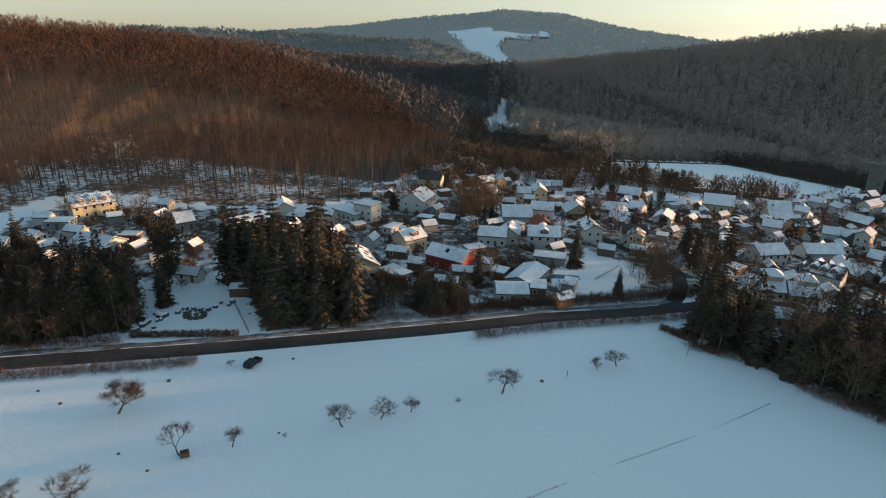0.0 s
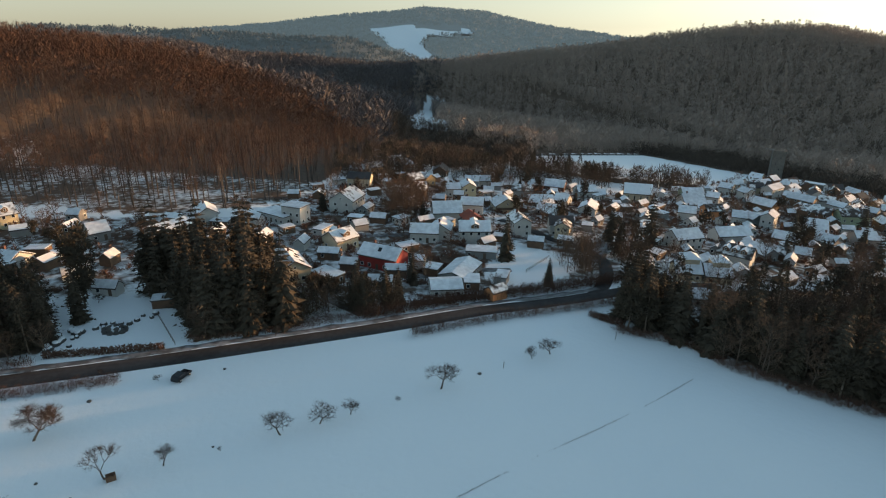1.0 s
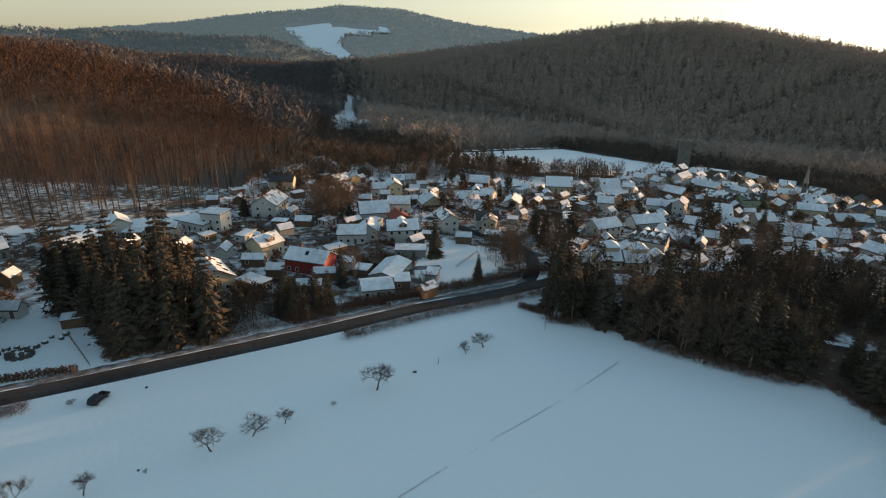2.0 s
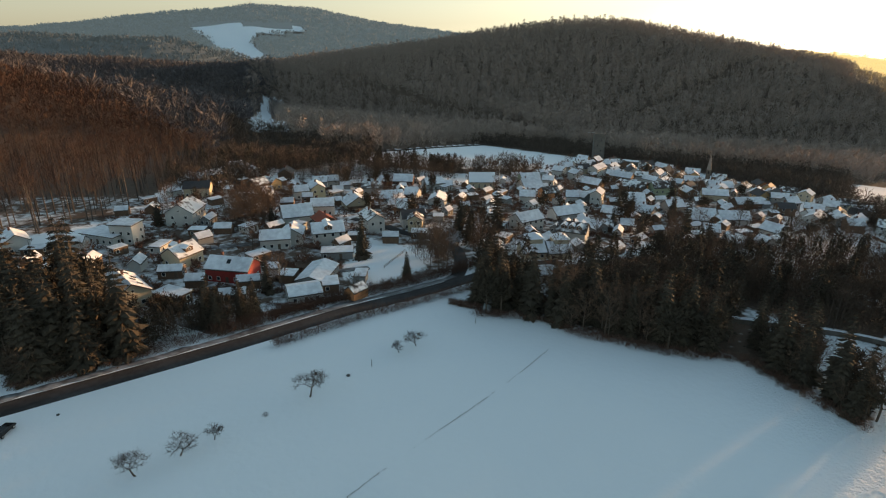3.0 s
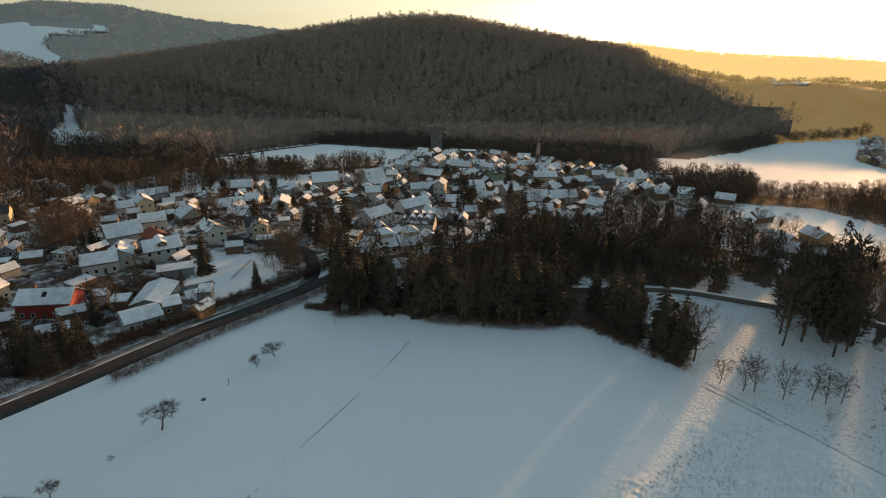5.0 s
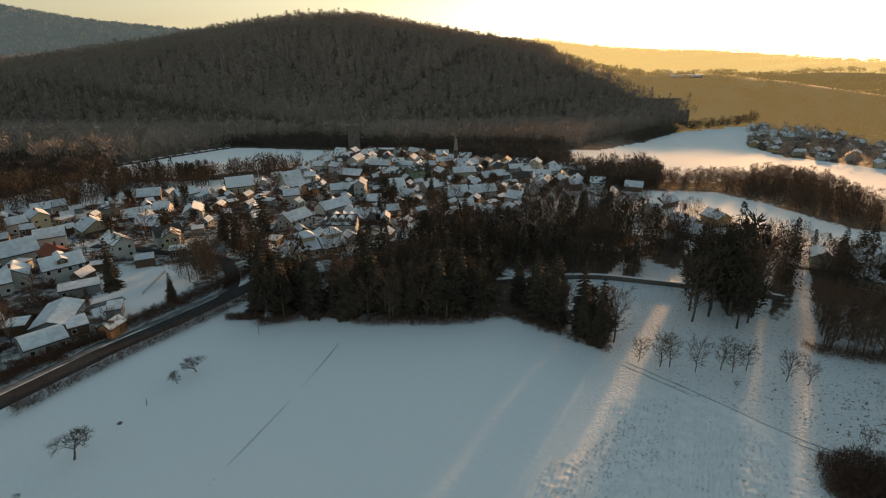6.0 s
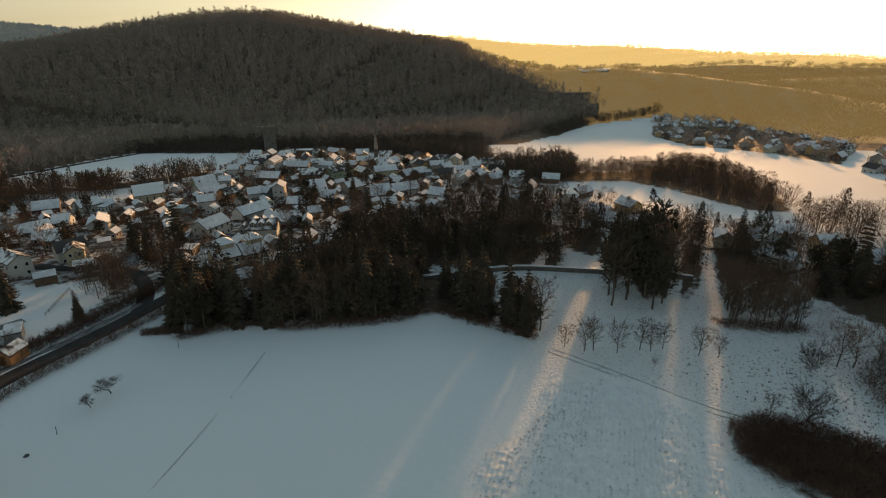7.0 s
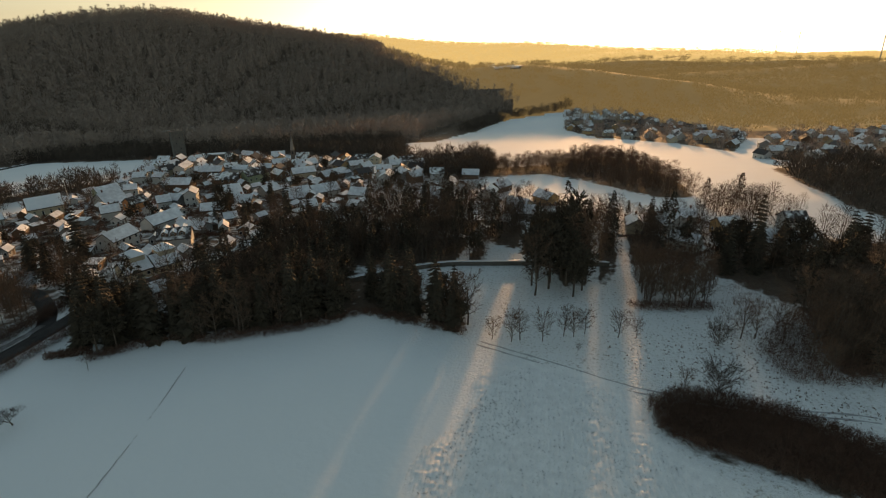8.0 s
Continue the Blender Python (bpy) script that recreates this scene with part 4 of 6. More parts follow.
    if pyr:
        part("turret_wall", boxes("turret_wall", [(-2.6, -2.6, ridge - 1.6, 2.6, 2.6, ridge + 1.3)], WALLS[wall]), ob, pose(1.0, 1.2, 0))
        h = ridge + 1.3
        part("turret_roof", solid("turret_roof", [(-3.1, -3.1, h), (3.1, -3.1, h), (3.1, 3.1, h), (-3.1, 3.1, h), (0, 0, h + 1.9)], [(0, 3, 2, 1), (0, 1, 4), (1, 2, 4), (2, 3, 4), (3, 0, 4)], SNOW), ob, pose(1.0, 1.2, 0))
    if balc:
        part("balcony", boxes("balcony", [(-hl - 1.3, -hw * 0.8, 2.7, -hl - 0.02, hw * 0.8, 2.85), (-hl - 1.3, -hw * 0.8, 2.85, -hl - 1.2, hw * 0.8, 3.8)], WOOD), ob)
    return ob


house(2.5, 181.5, 122, 14.2, 8.2, 4.6, 7.2, "red", "snow", "house", "red boarded house with a snow-covered roof", sky=1)
house(-27.1, 174.0, 157.7, 15.0, 9.5, 4.3, 7.2, "cream", "snow", "house", "large cream rendered house with a snow-covered roof", sky=4)
house(-14.8, 168.9, 136.7, 9.1, 6, 2.6, 3.2, "brown", "snow", "garage", "low brown boarded garage with a snow-covered roof")
house(-12.4, 200.7, 48.6, 9.5, 8.6, 4.1, 6.8, "cream", "patch", "house", "cream rendered house with patchy snow on its roof", dormer=1)
house(-38.3, 233.8, 130.6, 14.6, 9, 3.4, 3.8, "white", "snow", "house", "large white rendered house with a snow-covered roof")
house(-31.4, 231.1, 117.8, 8.7, 7, 7.2, 7.6, "white", "snow", "house", "small white rendered house with a snow-covered roof")
house(-11.8, 252, 22.1, 13.0, 11.0, 6.0, 9.6, "white", "patch", "house", "white rendered house with patchy snow on its roof", chim=2)
house(-6.8, 299.0, 103.0, 11.7, 7.7, 4.8, 7.2, "cream", "dark", "house", "cream rendered house with a dark tiled roof")
house(-6.9, 328.2, 131.4, 9.6, 6.9, 4.3, 6.4, "white", "snow", "house", "small white rendered house with a snow-covered roof")
house(-0.6, 336.3, 62.7, 11.2, 6.9, 4.7, 6.8, "ochre", "snow", "house", "ochre rendered house with a snow-covered roof")
house(14.1, 375.0, 78.7, 8.0, 6.9, 4.3, 6.4, "white", "snow", "house", "small white rendered house with a snow-covered roof")
house(22.7, 358.0, 164.6, 15.0, 6.9, 4.3, 6.4, "white", "snow", "house", "white rendered house with a snow-covered roof")
house(21.6, 307.4, 59.9, 8.0, 7.7, 4.4, 6.8, "brown", "patch", "house", "small brown boarded house with patchy snow on its roof")
house(28.5, 312.7, 145.9, 8.3, 6.9, 4.3, 6.4, "ochre", "patch", "house", "small ochre rendered house with patchy snow on its roof")
house(18.9, 210.6, 99.9, 10.5, 7.7, 4, 6.4, "white", "snow", "house", "white rendered house with a snow-covered roof")
house(25.8, 214.8, 14.7, 9.0, 7.7, 4, 6.4, "white", "snow", "house", "small white rendered house with a snow-covered roof")
house(37.9, 209.9, 94.8, 11.7, 8.6, 5.3, 8, "white", "snow", "house", "white rendered house with a snow-covered roof", dormer=1)
house(39.7, 224.3, 168.8, 10.0, 6.9, 5.1, 7.2, "brown", "tile", "house", "small brown boarded house with a bare red tiled roof")
house(30.9, 239.4, 90.0, 12.2, 11.2, 4.5, 8, "white", "snow", "house", "large white rendered house with a snow-covered roof")
house(48.4, 290.6, -0.4, 10.0, 6.9, 5.9, 8, "yellow", "snow", "house", "small pale yellow rendered house with a snow-covered roof")
house(44.2, 251.6, 105.6, 9.9, 7.7, 4.8, 7.2, "white", "snow", "house", "white rendered house with a snow-covered roof")
house(40.2, 288.6, 88.3, 6.9, 6.9, 4.3, 6.4, "white", "snow", "house", "small white rendered house with a snow-covered roof")
house(55.1, 316.3, 106.9, 7.7, 6.9, 4.3, 6.4, "blue", "snow", "house", "small pale blue rendered house with a snow-covered roof")
house(62.7, 319.9, 97.3, 5.9, 6.9, 4.3, 6.4, "white", "snow", "house", "small white rendered house with a snow-covered roof")
house(40.5, 344.3, 16.6, 10.0, 7.7, 4.8, 7.2, "brown", "dark", "house", "brown boarded house with a dark tiled roof")
house(61.0, 259.6, -1.5, 11.0, 11.2, 4.1, 7.6, "cream", "snow", "house", "cream rendered house with a snow-covered roof", balc=1)
house(58.1, 220.7, -4.8, 11.0, 6.9, 5.9, 8, "white", "patch", "house", "white rendered house with patchy snow on its roof")
house(76.0, 222.0, 98.0, 9.3, 7.7, 5.2, 7.6, "white", "dark", "house", "white rendered house with a dark tiled roof")
house(74.5, 214.1, 24.1, 6.0, 5.6, 5.5, 7.2, "cream", "patch", "house", "small cream rendered house with patchy snow on its roof")
house(72.9, 205.1, 113.8, 5.9, 5, 2.4, 3.2, "brown", "snow", "garage", "low brown boarded garage with a snow-covered roof")
house(37.6, 192.2, 104.2, 10.8, 6, 2.5, 3, "grey", "snow", "garage", "low grey rendered garage with a snow-covered roof")
house(27.1, 172.0, 30.4, 15.0, 9, 2.8, 4.3, "grey", "snow", "barn", "low grey rendered barn with a snow-covered roof")
house(20.7, 159.5, 90.4, 9.6, 9, 2.6, 3.9, "white", "snow", "barn", "low white rendered barn with a snow-covered roof")
house(-139.7, 221.9, 45.1, 15.0, 9.5, 5.1, 8, "yellow", "patch", "house", "large pale yellow rendered house with patchy snow on its roof", dormer=3)
house(-116.3, 184.8, 109.0, 15.0, 9.5, 2.3, 4.8, "white", "snow", "house", "low white rendered house with a snow-covered roof")
house(-98.1, 209.6, 53.9, 6.4, 8.6, 3.3, 6, "grey", "snow", "house", "small grey rendered house with a snow-covered roof")
house(-75.3, 214.0, 39.4, 14.2, 8, 3.2, 5, "grey", "snow", "house", "low grey rendered house with a snow-covered roof")
house(-66.0, 230.7, -20.9, 10.0, 7.7, 4.4, 6.8, "white", "snow", "house", "white rendered house with a snow-covered roof")
house(-145.0, 177.9, 82.8, 7.5, 7.7, 2.4, 4.8, "white", "snow", "house", "low white rendered house with a snow-covered roof")
house(-141.4, 205.0, 86.5, 8.7, 6, 2.5, 3, "grey", "snow", "garage", "low grey rendered garage with a snow-covered roof")
house(-58.0, 152.8, 80.4, 5.5, 4, 2.2, 3, "brown", "snow", "shed", "low brown boarded shed with a snow-covered roof")
house(107.3, 328.8, 117.1, 12.0, 10.3, 3.2, 6.4, "brick", "snow", "hall", "low dark brick hall with a snow-covered roof")
house(94.5, 323.4, 110.5, 7.3, 7.7, 3.6, 6, "brick", "snow", "hall", "small dark brick hall with a snow-covered roof")
house(120.2, 313.4, 86.5, 11.2, 8.6, 4.1, 6.8, "white", "snow", "house", "white rendered house with a snow-covered roof")
house(128.7, 311.6, 110.6, 5.5, 6.9, 3.1, 5.2, "white", "snow", "house", "low white rendered house with a snow-covered roof")
house(84.4, 281.0, 98.9, 12.9, 10.3, 2.3, 5.2, "grey", "snow", "hall", "low grey rendered hall with a snow-covered roof")
house(98.2, 286.4, 129.0, 7.1, 8.6, 2.5, 5.2, "white", "snow", "house", "low white rendered house with a snow-covered roof")
house(82.6, 259.1, 120.9, 10.7, 7.7, 2.4, 4.8, "grey", "snow", "hall", "low grey rendered hall with a snow-covered roof")
house(61.6, 262.3, 99.0, 11.4, 6.9, 3.5, 5.6, "white", "snow", "house", "white rendered house with a snow-covered roof")
house(179.8, 303.1, 94.7, 12.3, 13.8, 3.7, 8, "white", "snow", "house", "large white rendered house with a snow-covered roof")
house(192.8, 326.7, 97.0, 12.8, 7.7, 4.8, 7.2, "green", "snow", "house", "pale green rendered house with a snow-covered roof")
house(155.0, 263.4, 118.6, 7.9, 7.7, 4.8, 7.2, "white", "snow", "house", "small white rendered house with a snow-covered roof")
house(172.4, 269.9, 91.9, 9.0, 7.7, 5.6, 8, "orange", "patch", "house", "small orange rendered house with patchy snow on its roof")
house(123.2, 208.7, 79.6, 12.0, 8.6, 5.3, 8, "white", "snow", "house", "white rendered house with a snow-covered roof")
house(150.8, 220.2, 88.6, 15.0, 8.6, 4.9, 7.6, "white", "snow", "house", "white rendered house with a snow-covered roof")
house(132.1, 186.9, 135.8, 11.4, 8.6, 4.9, 7.6, "white", "patch", "house", "white rendered house with patchy snow on its roof", dormer=3)
house(103.8, 171.1, 103.2, 8.3, 8.6, 2.9, 5.6, "cream", "snow", "house", "low cream rendered house with a snow-covered roof", pyr=1)
house(112.9, 168.3, 103.4, 8.5, 8.6, 2.9, 5.6, "cream", "snow", "house", "low cream rendered house with a snow-covered roof", pyr=1)
house(96.7, 149.0, 105.4, 5.5, 6, 2.9, 4.8, "white", "snow", "house", "low white rendered house with a snow-covered roof")
house(88.6, 132.3, 178.4, 9.5, 5, 2.6, 4, "brown", "snow", "shed", "low brown boarded shed with a snow-covered roof")
house(226.1, 305.6, 152.8, 15.0, 9.5, 4.3, 7.2, "brown", "snow", "house", "large brown boarded house with a snow-covered roof")
house(182.5, 262.1, 120.5, 6.6, 7.7, 4.4, 6.8, "white", "snow", "house", "small white rendered house with a snow-covered roof")
house(189.4, 261.4, 169.6, 7.9, 6.9, 4.3, 6.4, "grey", "snow", "house", "small grey rendered house with a snow-covered roof")
house(194.1, 255.4, 47.1, 9.0, 6, 6.9, 8.8, "white", "snow", "house", "small white rendered house with a snow-covered roof")
house(210.7, 245.8, 119.3, 11.0, 14.6, 4.3, 8.8, "white", "snow", "house", "large white rendered house with a snow-covered roof")
house(225.1, 211.8, 127.2, 13.2, 13.8, 2.5, 6.8, "grey", "snow", "hall", "low grey rendered hall with a snow-covered roof")
house(238.1, 204.1, 117.5, 15.0, 10.3, 3.6, 6.8, "white", "snow", "hall", "large white rendered hall with a snow-covered roof")
house(258.2, 276.1, 101.5, 15.0, 8.6, 6.9, 9.6, "green", "patch", "house", "pale green rendered house with patchy snow on its roof")
house(264.0, 322.0, 149.4, 15.0, 8.6, 5.3, 8, "brown", "snow", "house", "brown boarded house with a snow-covered roof")
house(244.1, 285.6, 142.5, 15.0, 8.6, 5.3, 8, "brown", "patch", "house", "brown boarded house with patchy snow on its roof")
house(313.6, 283.3, 123.6, 15.0, 9.5, 5.1, 8, "white", "snow", "house", "large white rendered house with a snow-covered roof")
house(285.6, 260.9, 125.6, 14.8, 8.6, 4.5, 7.2, "cream", "snow", "house", "cream rendered house with a snow-covered roof")
house(224.5, 230.6, 101.4, 9.4, 8.6, 4.5, 7.2, "grey", "snow", "house", "grey rendered house with a snow-covered roof")
house(198.2, 222.0, 155.5, 10.0, 8.6, 3.7, 6.4, "grey", "snow", "house", "grey rendered house with a snow-covered roof")
house(179.6, 222.4, 136.8, 10.4, 7.7, 3.2, 5.6, "brown", "snow", "house", "low brown boarded house with a snow-covered roof")
house(155.8, 199.2, 130.2, 9.2, 6.9, 3.1, 5.2, "brown", "patch", "house", "low brown boarded house with patchy snow on its roof")
house(168.8, 198.9, 125.4, 5.5, 6, 2.9, 4.8, "white", "snow", "house", "low white rendered house with a snow-covered roof")
house(149.6, 199.2, 168.7, 13.4, 6.9, 3.5, 5.6, "grey", "snow", "house", "grey rendered house with a snow-covered roof")
house(196.3, 308.8, 128.7, 6.8, 6.9, 5.9, 8, "white", "snow", "house", "small white rendered house with a snow-covered roof")
house(231.6, 350.9, 142.2, 8.1, 7.7, 4.8, 7.2, "white", "snow", "house", "small white rendered house with a snow-covered roof")
house(265.8, 352.9, 61.6, 15.0, 7.7, 6.4, 8.8, "white", "snow", "house", "white rendered house with a snow-covered roof")
house(276.8, 381.7, 77.9, 15.0, 7.7, 4.8, 7.2, "white", "snow", "house", "white rendered house with a snow-covered roof")
house(348.3, 376.7, 178.3, 11.0, 7.7, 4, 6.4, "white", "snow", "house", "white rendered house with a snow-covered roof")
house(348.0, 342.3, 136.5, 10.4, 7.7, 4.8, 7.2, "white", "snow", "house", "white rendered house with a snow-covered roof")
house(288.9, 240.1, 106.8, 15.0, 8.6, 3.7, 6.4, "brown", "snow", "house", "brown boarded house with a snow-covered roof")
house(325.1, 264.9, 64.8, 14.0, 6.9, 4.3, 6.4, "white", "snow", "house", "white rendered house with a snow-covered roof")
house(201.3, 182.4, 127.3, 6.7, 7.7, 3.2, 5.6, "grey", "snow", "house", "low grey rendered house with a snow-covered roof")
house(196.7, 164.6, 166.3, 8.1, 7.7, 3.2, 5.6, "grey", "patch", "house", "low grey rendered house with patchy snow on its roof")
house(234.0, 177.1, 171.2, 8.9, 8.6, 3.7, 6.4, "white", "snow", "house", "white rendered house with a snow-covered roof")
house(207.1, 159.6, -179.5, 5.5, 7.7, 3.2, 5.6, "grey", "snow", "house", "low grey rendered house with a snow-covered roof")
house(271.7, 268.4, -165.5, 9.7, 6.9, 5.1, 7.2, "brown", "snow", "house", "small brown boarded house with a snow-covered roof")
house(235.9, 337.0, 167.9, 7.7, 6.9, 5.1, 7.2, "white", "snow", "house", "small white rendered house with a snow-covered roof")


def church():
    x, y, az = 148.3, 306.0, 110.5
    L, W, e, r = 15.0, 10.0, 6.6, 11.0
    z = gz(x, y) - 0.6
    ob = thing("church", pose(x, y, z, 0, 0, 90 - az), "cream church with tall windows and snow-covered gable roof", "church")
    hl, hw = L / 2, W / 2
    v = [(-hl, -hw, -1.6), (hl, -hw, -1.6), (hl, hw, -1.6), (-hl, hw, -1.6), (-hl, -hw, e), (hl, -hw, e), (hl, hw, e), (-hl, hw, e), (-hl, 0, r), (hl, 0, r)]
    part("wall", solid("wall", v, [(0, 3, 2, 1), (0, 1, 5, 4), (2, 3, 7, 6), (1, 2, 6, 9, 5), (3, 0, 4, 8, 7), (4, 5, 9, 8), (6, 7, 8, 9)], WALLS["church"]), ob)
    rf = part("roof", gable_roof("roof", L, W, e, r, 0.5, 0.02, 0.22, TILE_DARK), ob)
    part("snow_cover", gable_roof("snow_cover", L, W, e, r, 0.5, 0.225, 0.45, SNOW, 0.1, 0.06), rf)
    for i in range(4):
        px = -hl + (i + 0.7) * L / 4.4
        for side in (-1, 1):
            add_window(ob, pose(px, side * (hw + 0.02), 3.3, 0, 0, 0 if side < 0 else 180), "tall")
            arch = [(math.cos(a) * 0.5, -0.02, math.sin(a) * 0.5) for a in np.linspace(0, math.pi, 9)]
            arch += [(q[0], 0.04, q[2]) for q in arch]
            me = solid("window_arch", arch, [tuple(range(9)), tuple(range(17, 8, -1))] + [(i2, i2 + 1, i2 + 10, i2 + 9) for i2 in range(8)], GLASS)
            part("window_arch", me, ob, pose(px, side * (hw + 0.03), 4.75))
    part("door", DOOR, ob, pose(-hl - 0.03, 0, 0.2, 0, 0, 90))
    pole = thing("flag_pole", pose(x + 13.5, y + 3, gz(x + 13.5, y + 3)), "tall pale pole standing beside the church", "pole")
    part("shaft", fast_mesh("shaft", *tube(np.array([0, 0, -0.3]), np.array([0, 0, 17.0]), 0.14, 0.07, 6), FRAME), pole)
    part("finial", boxes("finial", [(-0.2, -0.2, 17.0, 0.2, 0.2, 17.3)], METAL, 0.05), pole)


def castle():
    bx, by = bearing(36.9, 545)
    z = gz(bx, by) - 0.5
    ob = thing("castle_keep", pose(bx, by, z, 0, 0, -30), "ruined square stone keep above the village", "tower")
    w, h, t = 4.8, 25.0, 1.2
    part("wall", boxes("wall", [(-w, -w, -3, w, -w + t, h), (-w, w - t, -3, w, w, h - 1.5), (-w, -w + t, -3, -w + t, w - t, h - 0.8), (w - t, -w + t, -3, w, w - t, h)], WALLS["stone"], 0.08), ob)
    for k in range(4):
        part("arrow_slit", boxes("arrow_slit", [(-0.25, -0.06, 0, 0.25, 0.06, 1.3)], GLASS), ob, pose(-1.5 + (k % 2) * 3, -w - 0.03, 5 + k * 4.6))
    part("crane_arm", boxes("crane_arm", [(-w - 5.5, -0.2, h + 0.1, -w + 1.0, 0.2, h + 0.5)], METAL), ob)
    wx, wy = bearing(39.8, 520)
    wall = thing("castle_wall", pose(wx, wy, gz(wx, wy), 0, 0, -48), "long stone castle wall capped with snow", "wall")
    part("stonework", boxes("stonework", [(-18, -0.9, -4, 18, 0.9, 4.2), (-18, -1.2, -4, -14, 1.2, 5.6), (14, -1.2, -4, 18, 1.2, 5.2)], WALLS["stone"], 0.1), wall)
    part("snow_cap", boxes("snow_cap", [(-13.8, -0.8, 4.2, 13.8, 0.8, 4.6)], SNOW, 0.1), wall)
    part("terrace", boxes("terrace", [(-16, 1.0, -4, 17, 9, 3.9)], SNOW, 0.3), wall)


def spire_church():
    bx, by = bearing(46.8, 450)
    z = gz(bx, by) - 0.5
    ob = thing("church_tower", pose(bx, by, z, 0, 0, -46.8), "slender church tower with a pale pointed spire", "tower")
    part("wall", boxes("wall", [(-1.5, -1.5, -2, 1.5, 1.5, 12)], WALLS["stone"], 0.05), ob)
    s = 1.5
    part("spire", solid("spire", [(-s, -s, 12), (s, -s, 12), (s, s, 12), (-s, s, 12), (0, 0, 24.5)], [(0, 3, 2, 1), (0, 1, 4), (1, 2, 4), (2, 3, 4), (3, 0, 4)], material("slate", (0.2, 0.19, 0.18), 0.35)), ob)
    for k in range(4):
        part("belfry_opening", boxes("belfry_opening", [(-0.5, -0.05, 0, 0.5, 0.05, 2.0)], GLASS), ob, pose(0, 0, 9.2, 0, 0, 90 * k) @ pose(0, -1.53, 0))


church()
castle()
spire_church()

# closely built old village on the slope below the castle, and the farther suburb
rng_v = random.Random(21)
old_town = scatter([bearing(33, 440), bearing(36, 520), bearing(44, 505), bearing(52, 455), bearing(58, 420), bearing(62, 350), bearing(55, 335), bearing(50, 395), bearing(40, 410)], 12.5, 31)
TAKEN = [(o.matrix_world.translation.x, o.matrix_world.translation.y) for o in scene.objects if o.get("category") in ("house", "hall", "barn", "garage", "church", "tower")]


ROAD_LINE = np.concatenate([smooth_line(MAIN_ROAD, 3.0), smooth_line(LOOP_STREET, 3.0)])


def free(x, y, room, kerb=7.5):
    if np.min(np.linalg.norm(ROAD_LINE - (x, y), axis=1)) < kerb:
        return False
    return all((x - a) ** 2 + (y - b) ** 2 > room * room for a, b in TAKEN)


SORTS = [("white", "white rendered"), ("white", "white rendered"), ("cream", "cream rendered"), ("grey", "grey rendered"), ("brown", "brown boarded"), ("ochre", "ochre rendered")]
ROOFS = [("snow", "a snow-covered roof"), ("snow", "a snow-covered roof"), ("patch", "patchy snow on its roof"), ("patch", "patchy snow on its roof"), ("dark", "a dark tiled roof")]


def any_house(x, y, low=4.0, high=5.6):
    (wall, wl), (roof, rl) = rng_v.choice(SORTS), rng_v.choice(ROOFS)
    e = rng_v.uniform(low, high)
    house(x, y, rng_v.choice((70, 115, 150, 25)) + rng_v.uniform(-15, 15), rng_v.uniform(7.5, 11.0), rng_v.uniform(6.5, 8.2), e, e + rng_v.uniform(2.0, 2.8), wall, roof, "house", f"{wl} village house with {rl}")
    TAKEN.append((x, y))


for px, py in old_town:
    if free(px, py, 10.0):
        any_house(float(px), float(py))
for zone, gap, seed in (([bearing(58, 330), bearing(64, 350), bearing(74, 262), bearing(66, 215), bearing(60, 240)], 19.0, 33), ([bearing(78, 200), bearing(96, 210), bearing(94, 275), bearing(80, 262)], 24.0, 34), (SUBURB[0], 20.0, 35), (SUBURB[1], 20.0, 39), ([bearing(5, 560), bearing(7, 560), bearing(7.5, 610), bearing(5, 620)], 15.0, 36), ([bearing(14, 250), bearing(22, 245), bearing(22, 320), bearing(13, 320)], 15.0, 37), ([bearing(-3, 300), bearing(4, 330), bearing(10, 300), bearing(4, 260)], 17.0, 38)):
    for px, py in scatter(zone, gap, seed):
        if free(px, py, 13.0):
            any_house(float(px), float(py), 3.2, 4.6)

# two long white houses seen over the wood's edge
house(215, -14, 170, 15.0, 9, 4.5, 7.5, "white", "snow", "house", "long white house with snow-covered roof among trees")
house(222, 24, 60, 12.0, 9, 4.5, 8.5, "white", "snow", "house", "white house with steep snow-covered roof among trees")
house(35.1, 154.5, 60, 5.5, 4, 2.6, 4.0, "orange", "patch", "shed", "small orange shed beside the barn")

# garages, sheds and annexes packed between the houses
for zone, gap, seed in ((VILLAGE[0], 12.5, 41), (VILLAGE[1], 16.0, 42)):
    for px, py in scatter(zone, gap, seed):
        if free(px, py, 8.2) and rng_v.random() < 0.75 and not (40 < px < 78 and 150 < py < 200) and math.hypot(px, py) > 160:
            wall, wl = rng_v.choice((("brown", "brown boarded"), ("grey", "grey rendered"), ("white", "white rendered"), ("brown", "brown boarded")))
            e = rng_v.uniform(2.2, 2.7)
            kind = rng_v.choice(("garage", "shed"))
            house(float(px), float(py), rng_v.choice((100, 20, 55)) + rng_v.uniform(-12, 12), rng_v.uniform(4.5, 7.5), rng_v.uniform(3.4, 5.0), e, e + rng_v.choice((0.4, 1.3, 1.6)), wall, "snow", kind, f"low {wl} {kind} with a snow-covered roof")
            TAKEN.append((px, py))


